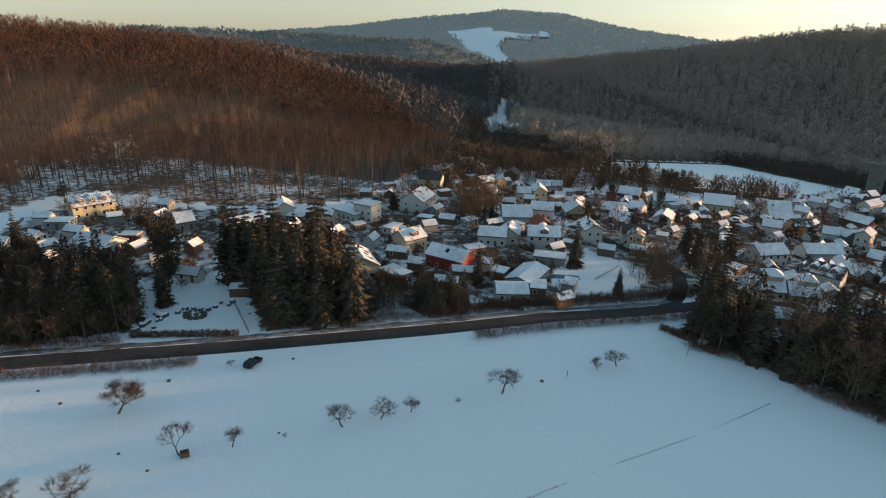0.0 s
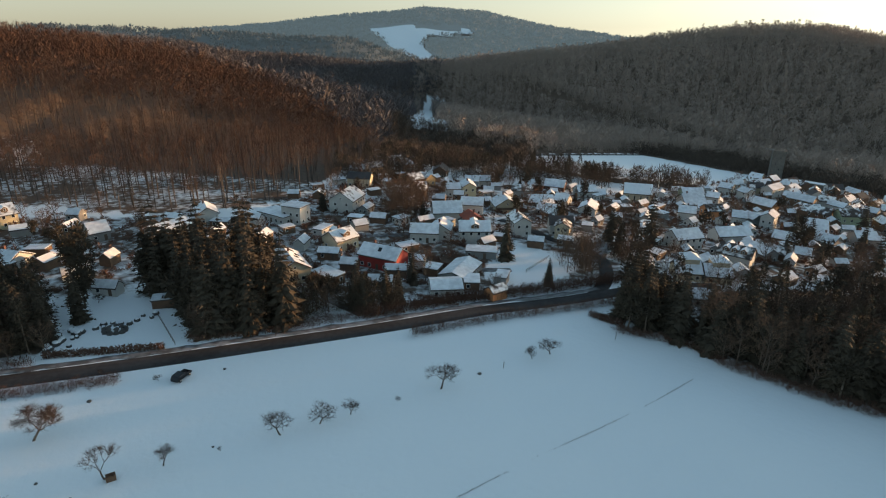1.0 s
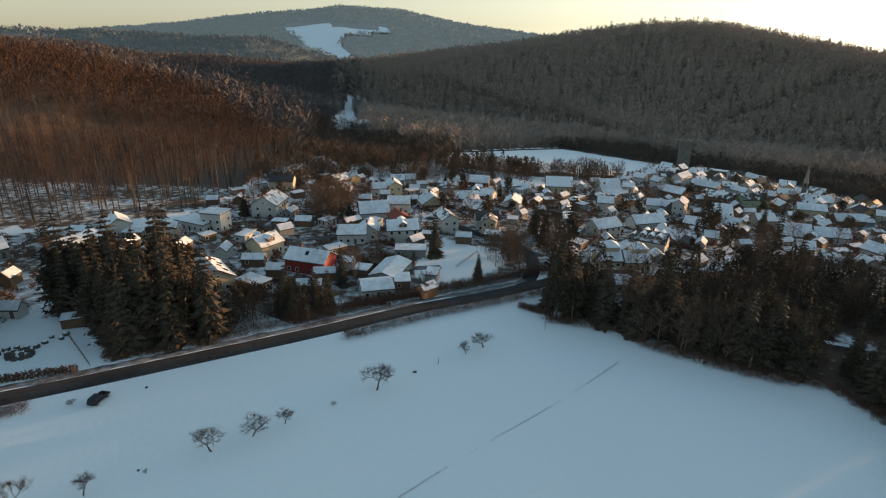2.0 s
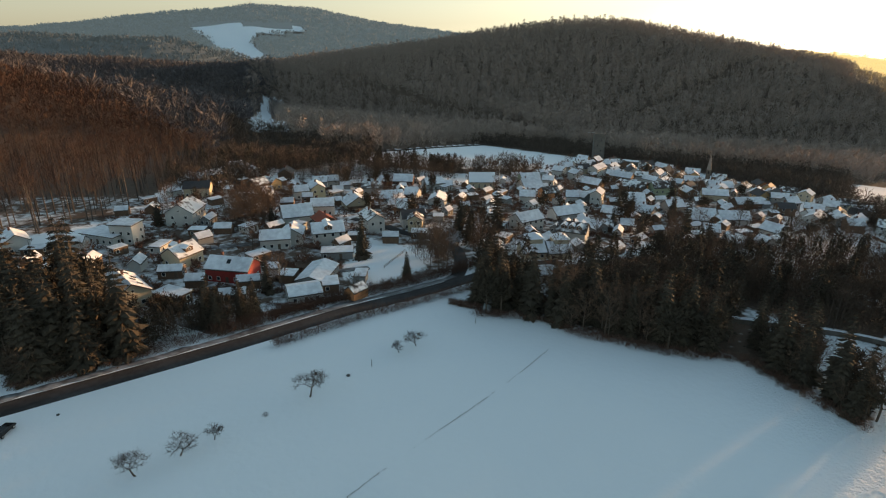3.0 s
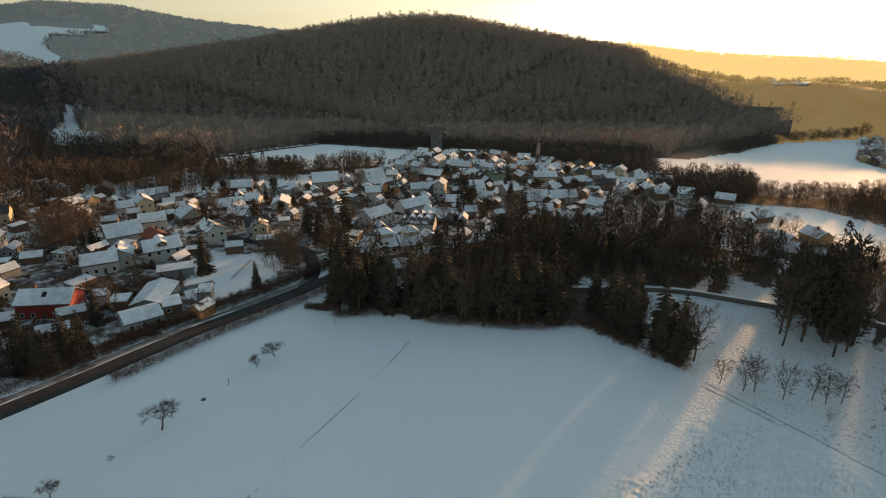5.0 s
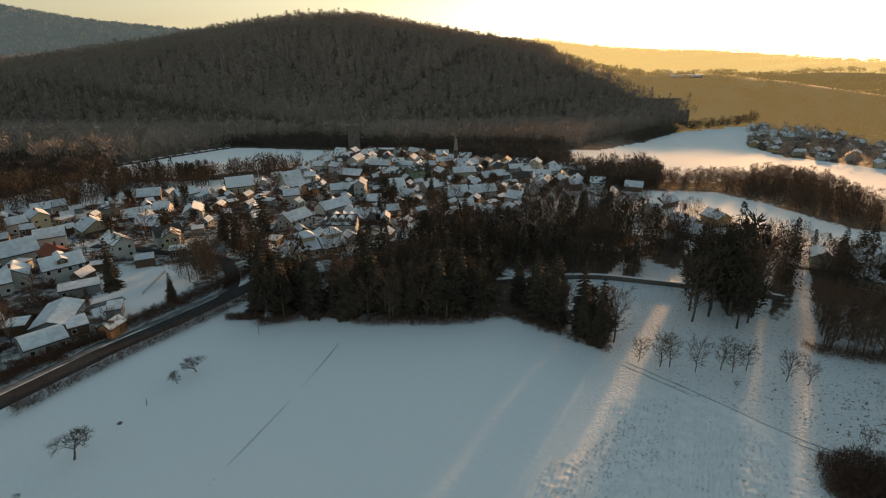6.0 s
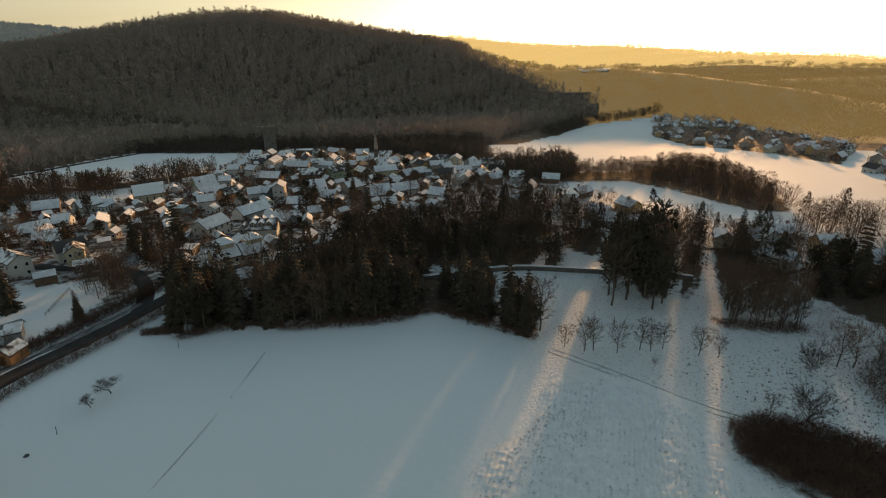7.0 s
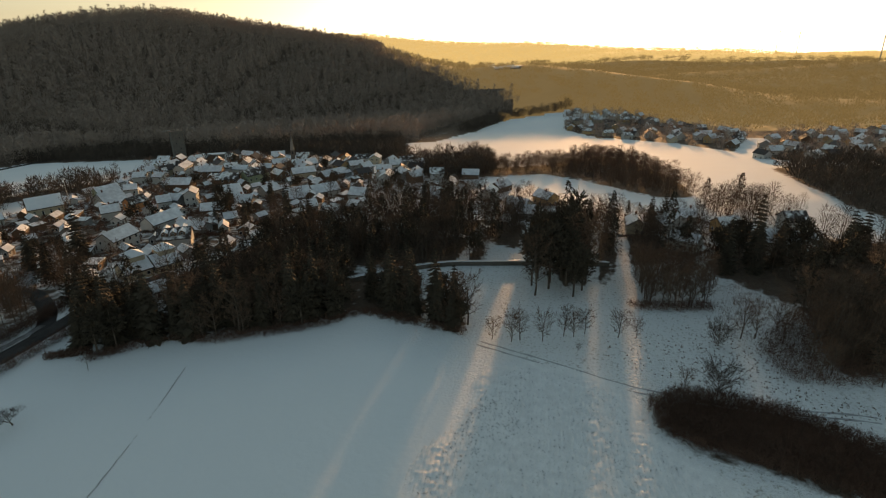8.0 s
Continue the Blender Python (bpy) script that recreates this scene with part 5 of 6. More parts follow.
# ---- planted trees ----
Z_GARDEN_WOOD = [(-101, 119), (-75, 127.5), (-79, 138), (-87, 150), (-100, 157), (-117, 160), (-136, 163), (-150, 140), (-140, 116)]
Z_SPRUCE_BLOCK = [(-65, 158), (-55, 157), (-46, 133.5), (-21, 139), (-25, 150), (-32, 165), (-38, 176), (-57, 174), (-68, 166)]
plant_zone([SPRUCE, PINE, SPRUCE, BARE], Z_GARDEN_WOOD, 4.9, 51, 0.5, 0.8, 120)
plant_zone([SPRUCE, SPRUCE, PINE], Z_SPRUCE_BLOCK, 4.0, 52, 0.9, 1.2, 120)
plant_zone([SPRUCE], [(-9, 146), (7, 147), (6, 154), (-8, 153)], 3.4, 53, 0.5, 0.68, 24)
plant_zone([BARE, PINE], [(-21, 145), (-10, 146), (-13, 156), (-22, 154)], 4.0, 54, 0.45, 0.7, 18)
plant_zone([SPRUCE, SPRUCE, PINE], [(64, 132), (78, 125), (86, 146), (82, 156), (72, 150)], 4.4, 55, 0.7, 0.95, 60)
plant_zone([PINE, BARE, BARE, SPRUCE], [(80, 124), (84, 113), (94, 103), (101, 96), (113, 90), (122, 99), (117, 112), (104, 124), (90, 136)], 4.0, 56, 0.62, 0.95, 130)
plant_zone([SPRUCE, PINE, BARE, BARE, SPRUCE], [(117, 88), (115, 71), (114, 56), (121, 57), (130, 72), (134, 88), (128, 95)], 3.5, 57, 0.5, 0.85, 90)
plant_zone([PINE, BARE, PINE], [(144, 51), (148, 36), (184, 44), (179, 61)], 5.0, 58, 1.0, 1.4, 50)
plant_zone([PINE, BARE, SPRUCE], [(205, 44), (203, 14), (232, 14), (226, 44)], 11.0, 59, 0.7, 1.0, 16)
plant_zone([PINE, SPRUCE], [(186, 8), (188, -30), (226, -38), (206, 8)], 8.5, 60, 0.7, 1.0, 24)
plant_zone([BARE], [(160, 31), (148, 24), (157, 5), (178, 6), (172, 32)], 3.4, 61, 0.5, 0.78, 80)
plant_zone([BARE], [(146, -9), (130, -18), (134, -34), (174, -40), (166, -14)], 5.4, 62, 0.45, 0.75, 40)
plant_zone([BARE, PINE], [(120, 128), (142, 112), (162, 74), (180, 82), (180, 108), (166, 130), (140, 160)], 9.5, 63, 0.65, 0.95, 40)
plant_zone([BARE, SPRUCE, BARE], [(137, 186), (168, 132), (196, 150), (190, 196), (158, 210)], 13.0, 64, 0.55, 0.85, 24)
plant_zone([BARE, PINE], [(200, 130), (204, 96), (250, 130), (272, 178), (236, 176)], 13.0, 65, 0.6, 0.9, 26)
plant_zone([BARE], [(4, 240), (16, 234), (24, 246), (20, 258), (6, 266)], 4.4, 66, 0.7, 1.0, 26)
for x, y, s, k in ((54.2, 164.5, 0.5, SPRUCE), (45.8, 188.5, 0.78, SPRUCE), (93.8, 211.6, 0.85, SPRUCE), (106.4, 204.1, 0.9, SPRUCE), (102, 209, 0.7, PINE), (97.5, 248.2, 0.55, PINE), (134.9, 350, 0.95, PINE), (141, 353, 1.0, PINE), (149.4, 357.2, 0.9, PINE), (-83.3, 165, 1.15, PINE), (-89, 171, 1.0, PINE), (-78, 152, 0.9, PINE), (-76, 144, 0.8, SPRUCE), (-80, 158, 0.8, PINE), (-118.6, 209, 0.5, PINE), (-112, 205, 0.45, PINE), (-105.5, 198, 0.6, PINE), (-140, 180, 0.7, SPRUCE), (185, 226, 0.7, SPRUCE), (190, 222, 0.8, SPRUCE), (178, 210, 0.8, PINE), (92, 312, 0.7, PINE), (86, 318, 0.75, PINE), (70, 318, 0.7, PINE), (66, 312, 0.65, BARE), (113, 216, 0.9, BARE), (120, 250, 0.7, BARE), (108, 240, 0.7, BARE)):
    k.plant(x, y, s, x * 17 % 360)

# fruit trees across the field, each with its own look
for x, y, s, which in ((-63.3, 95.4, 1.0, 4), (-46.3, 84.3, 0.95, 3), (-37.8, 86.9, 0.78, 1), (-18.7, 93.9, 0.85, 2), (-11.9, 96.7, 0.8, 2), (-5.9, 99.5, 0.72, 1), (13.2, 107.3, 0.92, 0), (36.7, 118.6, 0.66, 1), (41.7, 120.7, 0.82, 2), (-59, 73.2, 0.95, 0), (-67, 72.2, 0.8, 1)):
    ORCHARD.plant(x, y, s, (x * 31 + 40) % 360, which, 0.05)
DOME.plant(114.5, -1.0, 0.66, 30, 0, 0.05)
DOME.plant(136.5, 0.8, 0.56, 110, 0, 0.05, "round bare tree standing in tussocky snow")
for x, y, s, which in ((114.9, 49.8, 0.5, 2), (116.2, 45.2, 0.62, 0), (117.9, 43.6, 0.55, 1), (119.7, 38.5, 0.6, 0), (124.4, 34.7, 0.52, 1), (125.2, 32.4, 0.6, 2), (128, 30.4, 0.5, 0), (129.6, 22.7, 0.62, 2), (131.4, 18.7, 0.42, 0), (118.9, 29.4, 0.18, 2), (113.8, 5.4, 0.42, 2), (142.5, -3.7, 0.7, 1), (144.1, -6.7, 0.6, 3)):
    BARE.plant(x, y, s, x * 23 % 360, which, 0.05)


def thicket(name, poly, height, seed, label, spacing=1.3, mat=None):
    """A low tangled thicket: upright and leaning stems over the whole patch."""
    rng = np.random.default_rng(seed)
    p = scatter(poly, spacing, seed)
    n = 40
    c = np.repeat(p, n, 0) + rng.normal(0, spacing * 0.5, (len(p) * n, 2))
    z = ground(c[:, 0], c[:, 1]) + rng.uniform(0, 0.72, len(c)) * height
    d = rng.normal(0, 0.7, (len(c), 3)) + np.array([0, 0, 1.0])
    v, f = shards(rng, np.column_stack([c, z]), d / np.linalg.norm(d, axis=1)[:, None], height * 0.36, 0.08)
    return tagged(new(name, fast_mesh(name, v, f, mat or BRAMBLE)), label, "thicket", kind="stuff")


thicket("bramble_patch", [(105.4, 11.3), (98, 7.8), (94.6, 0.9), (95, -9.8), (94.7, -20.5), (90, -40), (108, -40), (112.4, -23.4), (115, -14.2), (114.5, -2.1), (112.5, 6.3)], 2.6, 71, "dense dark brown bramble thicket at the field edge", 0.75)
thicket("hedge", [(150, 25), (147, 21), (155, 3), (160, 5)], 2.2, 72, "low brown hedge below the grove", 1.0)
thicket("scrub", [(137, -8), (127, -13), (128, -22), (133, -31), (142, -37), (172, -38), (164, -16), (148, -9)], 3.0, 73, "dense reddish brown scrub beyond the brambles", 1.35)
thicket("sparse_scrub", [(150, 2), (140, -5), (146, -8), (166, -12), (184, -8), (180, 3)], 1.3, 70, "brown scrub poking through snow", 2.4)
road_side = smooth_line(MAIN_ROAD[:14], 3.0)
nrm = np.gradient(road_side, axis=0)
nrm = np.stack([nrm[:, 1], -nrm[:, 0]], -1) / np.linalg.norm(nrm, axis=1)[:, None]
near_side = road_side + nrm * 5.0
left = [tuple(q) for q in near_side if q[0] < -55]
thicket("verge_scrub", [(q[0] - 0.3, q[1] + 1.2) for q in left] + [(q[0] + 0.6, q[1] - 3.0) for q in left[::-1]], 1.5, 74, "dark brown scrub along the road verge", 0.9)
right = [tuple(q) for q in road_side - nrm * 5.5 if q[0] > -5]
thicket("roadside_hedge", right + [(q[0] - 2.5, q[1] + 4.0) for q in right[::-1]], 3.4, 75, "bare brown hedge between road and village", 0.9)
low = [tuple(q) for q in near_side if 8 < q[0] < 84]
thicket("field_edge_hedge", low + [(q[0] + 1.0, q[1] - 2.4) for q in low[::-1]], 2.6, 76, "low dark hedge on the field side of the road", 0.9)
thicket("wood_fringe", [(62, 131), (78.7, 121.5), (82.6, 110.5), (93, 99.8), (100.3, 92.5), (112.5, 86.5), (113.5, 56), (115.5, 57), (117, 86), (113.5, 90), (102, 97), (94, 104.5), (84.5, 114.5), (79.5, 125), (64, 134)], 1.9, 77, "brown undergrowth along the wood's edge", 1.0)

# brown woods on the valley floor
valley = [far_tree(300 + i, 11, 7.5, 80, 2.4) for i in range(4)]
spots = [scatter(z_, 5.4, 80 + i) for i, z_ in enumerate(VALLEY_WOODS)]
wood_stuff("valley_woods", np.concatenate(spots), valley, [BARK, BARK], (0.6, 1.15), "bare brown trees along the valley floor", 90)
copse = scatter(COPSE, 5.2, 91)
wood_stuff("copse", copse, [far_tree(330 + i, 14, 8.0, 300, 1.9, thin=0.09) for i in range(3)], [TWIG, TWIG], (0.5, 0.85), "brown copse between two snowy meadows", 92)
spots = [scatter(z_, 12.0, 95 + i) for i, z_ in enumerate(SUBURB)]
wood_stuff("suburb_trees", np.concatenate(spots), valley, [WOODS_PALED, WOODS_PALED], (0.5, 1.0), "bare trees among the distant suburb", 97)

# dense mixed woods between the field and the old village
dense = [far_tree(310 + i, 15, 7.5, 420, 1.5, thin=0.075) for i in range(3)] + [far_tree(316 + i, 16, 7.0, 420, 0.85, True) for i in range(3)]
pts_d, pts_b = [], []
for i, (zone, gap, share) in enumerate((
    ([(84, 150), (92, 138), (120, 114), (126, 100), (140, 112), (132, 136), (108, 158), (95, 162)], 3.9, 0.3),
    ([(132, 136), (140, 112), (150, 92), (164, 74), (182, 82), (190, 112), (176, 140), (150, 162)], 4.2, 0.22),
    ([(190, 112), (182, 82), (195, 62), (212, 76), (214, 120), (206, 150), (196, 150)], 4.8, 0.25),
    ([(180, 62), (184, 28), (196, 6), (222, 10), (226, 62), (206, 74)], 5.4, 0.2),
    ([(186, 8), (184, -40), (240, -55), (236, 10), (214, 12)], 7.5, 0.25),
    ([(134, -24), (140, -46), (182, -46), (184, -12), (166, -16)], 5.0, 0.1),
    ([(82, 158), (92, 160), (100, 190), (92, 204), (86, 186)], 3.6, 0.1),
    ([(-30, 285), (0, 325), (60, 325), (100, 345), (112, 380), (60, 392), (0, 400), (-22, 350)], 6.0, 0.3),
    ([bearing(85.5, 262), bearing(89, 276), bearing(94, 266), bearing(94, 245), bearing(86, 236)], 5.0, 0.1),
    ([(92, 340), (140, 335), (165, 372), (150, 398), (110, 402)], 6.5, 0.4),
    ([(70, 164), (77, 172), (78, 184), (70, 192), (69, 180)], 3.6, 0.1),
    ([(86, 168), (96, 166), (104, 196), (94, 210), (86, 190)], 3.6, 0.15),
    (Z_GARDEN_WOOD, 4.2, 0.7),
    (Z_SPRUCE_BLOCK, 3.4, 0.85),
    ([(66, 168), (72, 172), (73, 182), (66, 190), (60, 184)], 4.6, 0.1),
)):
    q = scatter(zone, gap, 400 + i)
    q = np.array([r for r in q[~in_sun_gap(q)] if free(r[0], r[1], 9.0, 4.2)])
    pick = np.random.default_rng(i).random(len(q)) < share
    pts_d.append(q[pick])
    pts_b.append(q[~pick])
wood_stuff("conifer_wood", np.concatenate(pts_d), dense[3:], [BARK, NEEDLE], (0.7, 1.15), "dark conifer wood between field and village", 410)
wood_stuff("brown_wood", np.concatenate(pts_b), dense[:3], [BARK, TWIG_DARK], (0.6, 1.05), "bare brown wood between field and village", 411)

low_wood = [([(-31, 138), (-14, 142.5), (-14, 150), (-24, 153), (-33, 152)], 3.0, 3), ([bearing(52, 332), bearing(58, 345), bearing(64, 330), bearing(67, 250), bearing(60, 230), bearing(54, 252)], 6.5, 0), ([bearing(62, 300), bearing(70, 290), bearing(74, 235), bearing(66, 225)], 6.0, 0), ([(-12, 145), (8, 146), (6, 153), (-10, 152)], 2.6, 3), ([(-24, 139.5), (-8, 143), (4, 146), (-10, 150), (-24, 148)], 3.2, 0), ([(182, 66), (186, 30), (200, 12), (236, 12), (244, 58), (210, 78)], 6.0, 0), ([(190, 60), (196, 24), (232, 20), (236, 56)], 8.5, 3)]
for i, (zone, gap, first) in enumerate(low_wood):
    q = scatter(zone, gap, 470 + i)
    q = np.array([r for r in q[~in_sun_gap(q)] if free(r[0], r[1], 7.0, 4.2)])
    wood_stuff("low_wood", q, dense[first:first + 3], [BARK, NEEDLE if first else TWIG_DARK], (0.42, 0.7), "young dark conifers beside the houses" if first else "low bare brown trees beside the houses", 480 + i)

# garden shrubs and hedges among the houses
shrubs = [[(1, clump_crown(420 + i, 1.7, 2.2, 0.0, 46, 0.6))] for i in range(3)]
rng_h = random.Random(63)
rows = []
for hx, hy in TAKEN:
    if 150 < math.hypot(hx, hy) < 340 and rng_h.random() < 0.8:
        a = radians(rng_h.choice((20, 55, 110)))
        ux, uy = math.cos(a), math.sin(a)
        for side in rng_h.sample((-1, 1, 2), 2):
            o, reach = rng_h.uniform(7.0, 9.5), rng_h.uniform(5, 9)
            if side == 2:
                ux, uy, side = -uy, ux, 1
            rows += [(hx + ux * k - uy * o * side, hy + uy * k + ux * o * side) for k in np.arange(-reach, reach, 1.1)]
rows = np.array([r for r in rows if free(r[0], r[1], 6.0, 4.5) and not inside(np.array([r]), YARD)[0]])
wood_stuff("plot_hedges", rows, shrubs, [BRAMBLE, BRAMBLE], (0.55, 0.85), "dark bare hedges along the garden plots", 441, "hedges")
q = np.concatenate([scatter(z_, 4.6, 430 + i) for i, z_ in enumerate(([(-30, 160), (50, 168), (78, 200), (60, 300), (10, 330), (-30, 280), (-50, 215)], [(88, 170), (130, 165), (200, 165), (250, 200), (330, 260), (260, 400), (150, 330), (70, 310), (84, 210)], [(-150, 165), (-80, 165), (-60, 235), (-150, 232)]))])
gone = np.random.default_rng(9).random(len(q))
lane = np.concatenate([smooth_line(MAIN_ROAD, 3.0)])
q = np.array([r for r, g in zip(q, gone) if g < 0.8 and not inside(r[None], YARD)[0] and free(r[0], r[1], 6.2, 5.0) and np.min(np.linalg.norm(lane - r, axis=1)) > 5])
wood_stuff("garden_shrubs", q, shrubs, [BRAMBLE, BRAMBLE], (0.6, 1.7), "snow-dusted brown shrubs and hedges between the houses", 440, "shrubs")

# trees in the gardens
rng_g = random.Random(77)
q = np.concatenate([scatter(z_, 11.0, 450 + i) for i, z_ in enumerate(VILLAGE)])
for gx, gy in q:
    if free(gx, gy, 7.5) and not inside(np.array([[gx, gy]]), YARD)[0] and np.min(np.linalg.norm(lane - (gx, gy), axis=1)) > 6 and rng_g.random() < 0.6:
        rng_g.choice((BARE, BARE, BARE, BARE, BARE, PINE, SPRUCE)).plant(float(gx), float(gy), rng_g.uniform(0.42, 0.8), rng_g.uniform(0, 360))

# brown trees and scrub on the far side of the road
plant_zone([BARE], [(-140, 112), (-104, 116), (-78, 122), (-79, 126), (-104, 121), (-142, 118)], 4.2, 67, 0.45, 0.75, 26)
plant_zone([BARE], [(-46, 131), (-20, 136), (-21, 141), (-45, 136)], 4.6, 68, 0.35, 0.55, 12)
thicket("roadside_scrub", [(-150, 108), (-104, 115), (-76, 121.5), (-77, 125), (-104, 119), (-150, 113)], 1.8, 78, "reddish brown scrub beneath roadside trees", 1.0)
thicket("wood_scrub", [(-46, 130.5), (-20, 136), (-10, 140), (8, 144), (8, 146.5), (-12, 144), (-22, 141), (-47, 135)], 1.6, 79, "brown scrub in front of the spruces", 1.0)


# ---- small things ----
def parked_car(x, y, az):
    ob = thing("car", pose(x, y, gz(x, y), 0, 0, 90 - az) @ Matrix.Scale(1.08, 4), "dark estate car parked on the snowy field edge", "car")
    prof = [(-2.2, 0.35), (-2.25, 0.75), (-2.1, 1.0), (-1.75, 1.45), (0.1, 1.48), (0.75, 1.02), (1.9, 0.86), (2.2, 0.62), (2.2, 0.35)]
    n = len(prof)
    v = [(px, -0.86, pz) for px, pz in prof] + [(px, 0.86, pz) for px, pz in prof]
    f = [tuple(range(n)), tuple(range(2 * n - 1, n - 1, -1))] + [(i, n + i, n + (i + 1) % n, (i + 1) % n) for i in range(n)]
    part("body", solid("body", v, f, DARK_PAINT, 0.05), ob)
    for s in (-1, 1):
        part("side_window", solid("side_window", [(-1.7, s * 0.875, 1.02), (0.55, s * 0.875, 1.02), (0.05, s * 0.875, 1.4), (-1.6, s * 0.875, 1.4)], [(0, 1, 2, 3)], GLASS), ob)
        part("headlight", boxes("headlight", [(2.12, s * 0.6 - 0.18, 0.62, 2.22, s * 0.6 + 0.18, 0.76)], FRAME, 0.02), ob)
        for px in (-1.4, 1.4):
            a = np.linspace(0, 2 * np.pi, 14, endpoint=False)
            ring = [(0.33 * math.cos(q), o, 0.33 * math.sin(q)) for o in (-0.1, 0.1) for q in a]
            me = solid("tyre", ring, [tuple(range(14)), tuple(range(27, 13, -1))] + [(i, 14 + i, 14 + (i + 1) % 14, (i + 1) % 14) for i in range(14)], RUBBER)
            w = part("wheel", me, ob, pose(px, s * 0.8, 0.33))
            part("rim", boxes("rim", [(-0.16, s * 0.1 - 0.02, -0.16, 0.16, s * 0.1 + 0.02, 0.16)], METAL, 0.01), w)
    part("windscreen", solid("windscreen", [(0.12, -0.72, 1.46), (0.74, -0.76, 1.05), (0.74, 0.76, 1.05), (0.12, 0.72, 1.46)], [(0, 1, 2, 3)], GLASS), ob, pose(0.02, 0, 0.02))


parked_car(-42.8, 115.3, 22)


def lump(name, x, y, r, mat, label, category, seed, parent=None, squash=0.6, up=0.0):
    """A rounded, uneven stone or clod."""
    bm = bmesh.new()
    bmesh.ops.create_icosphere(bm, subdivisions=2, radius=r)
    for v in bm.verts:
        k = 1 + 0.3 * noise.noise(v.co * (1.6 / r) + Vector((seed * 3.1, 0, 0)))
        v.co = Vector((v.co.x * k, v.co.y * k, v.co.z * k * squash))
    me = bpy.data.meshes.new(name)
    bm.to_mesh(me)
    bm.free()
    me.materials.append(mat)
    if parent:
        return part(name, me, parent, parent.matrix_world.inverted() @ pose(x, y, gz(x, y) + r * 0.15 + up, 0, 0, seed * 40))
    return tagged(new(name, me), label, category), me


rng_s = random.Random(5)
BOULDER = material("boulder", (0.06, 0.058, 0.055), 0.9, (0.12, 0.115, 0.11), 1.2, 0.6, 0.03, 5)
for i, (x, y, r) in enumerate(((-58.5, 107.5, 0.5), (-83, 102, 0.35), (-76, 98, 0.4), (-50.5, 92.5, 0.35), (-57, 84, 0.3), (-50, 80, 0.3), (-34.5, 118.4, 0.35), (-30.5, 91.3, 0.25), (22.8, 112.7, 0.5))):
    ob, _ = lump("stone", x, y, r, BOULDER, "small dark stone poking through the snow", "stone", i)
    ob.matrix_world = pose(x, y, gz(x, y) + 0.05, 0, 0, i * 50)

# rockery round the garden pond
rock = thing("rockery", pose(-65.4, 138.3, gz(-65.4, 138.3)), "round rockery with snow-capped boulders in a garden", "rockery")
bpy.context.view_layer.update()
for i in range(11):
    a = i * 6.283 / 11
    lump("boulder", -65.4 + 2.6 * math.cos(a), 138.3 + 1.9 * math.sin(a), rng_s.uniform(0.55, 0.85), BOULDER, "", "", i, rock, 0.9)
for i in range(5):
    a = i * 6.283 / 5 + 0.3
    lump("boulder", -65.4 + 1.5 * math.cos(a), 138.3 + 1.1 * math.sin(a), rng_s.uniform(0.5, 0.75), BOULDER, "", "", i + 20, rock, 0.9, 0.75)
part("mound", solid("mound", [(2.4 * math.cos(a), 1.7 * math.sin(a), -0.3) for a in np.linspace(0, 6.283, 12, endpoint=False)] + [(1.5 * math.cos(a), 1.0 * math.sin(a), 0.9) for a in np.linspace(0, 6.283, 12, endpoint=False)], [tuple(range(12, 24))] + [(i, (i + 1) % 12, 12 + (i + 1) % 12, 12 + i) for i in range(12)], SNOW), rock)
for i in range(26):
    k = i / 25
    x, y = (-76 + 18 * k + rng_s.uniform(-0.7, 0.7), 136.5 + 10 * k + rng_s.uniform(-1.6, 1.6)) if i % 2 else (-77 + 5 * rng_s.random(), 128.5 + 9 * k)
    ob, _ = lump("garden_boulder", x, y, rng_s.uniform(0.5, 0.95), BOULDER, "dark garden boulder with a cap of snow", "boulder", i + 40, None, 1.0)
    ob.matrix_world = pose(x, y, gz(x, y) + 0.15, 0, 0, i * 33)
    top = max(v.co.z for v in ob.data.vertices)
    wide = 0.75 * max(v.co.x for v in ob.data.vertices)
    rim = [(wide * math.cos(q), wide * math.sin(q), top * 0.6) for q in np.linspace(0, 6.283, 9, endpoint=False)]
    part("snow_cap", solid("snow_cap", rim + [(c[0] * 0.75, c[1] * 0.75, top + 0.1) for c in rim] + [(0, 0, top + 0.16)], [(k, (k + 1) % 9, 9 + (k + 1) % 9, 9 + k) for k in range(9)] + [(9 + k, 9 + (k + 1) % 9, 18) for k in range(9)] + [tuple(range(8, -1, -1))], SNOW), ob)
    ob["group"] = "boulders round the garden"


def box_hedge(name, x0, y0, x1, y1, w, h, seed, label, mat=None):
    """A clipped hedge: dense sprays filling a long block."""
    rng = np.random.default_rng(seed)
    ln = math.hypot(x1 - x0, y1 - y0)
    n = int(ln * w * 60)
    k, o = rng.uniform(0, 1, n), rng.uniform(-0.5, 0.5, n) * w
    ux, uy = (x1 - x0) / ln, (y1 - y0) / ln
    cx, cy = x0 + k * (x1 - x0) - uy * o, y0 + k * (y1 - y0) + ux * o
    c = np.column_stack([cx, cy, ground(cx, cy) + rng.uniform(0, h - 0.2, n)])
    d = rng.normal(size=(n, 3)) + np.array([0, 0, 0.5])
    v, f = shards(rng, c, d / np.linalg.norm(d, axis=1)[:, None], 0.5, 0.3)
    return tagged(new(name, fast_mesh(name, v, f, mat or BRAMBLE)), label, "hedge")


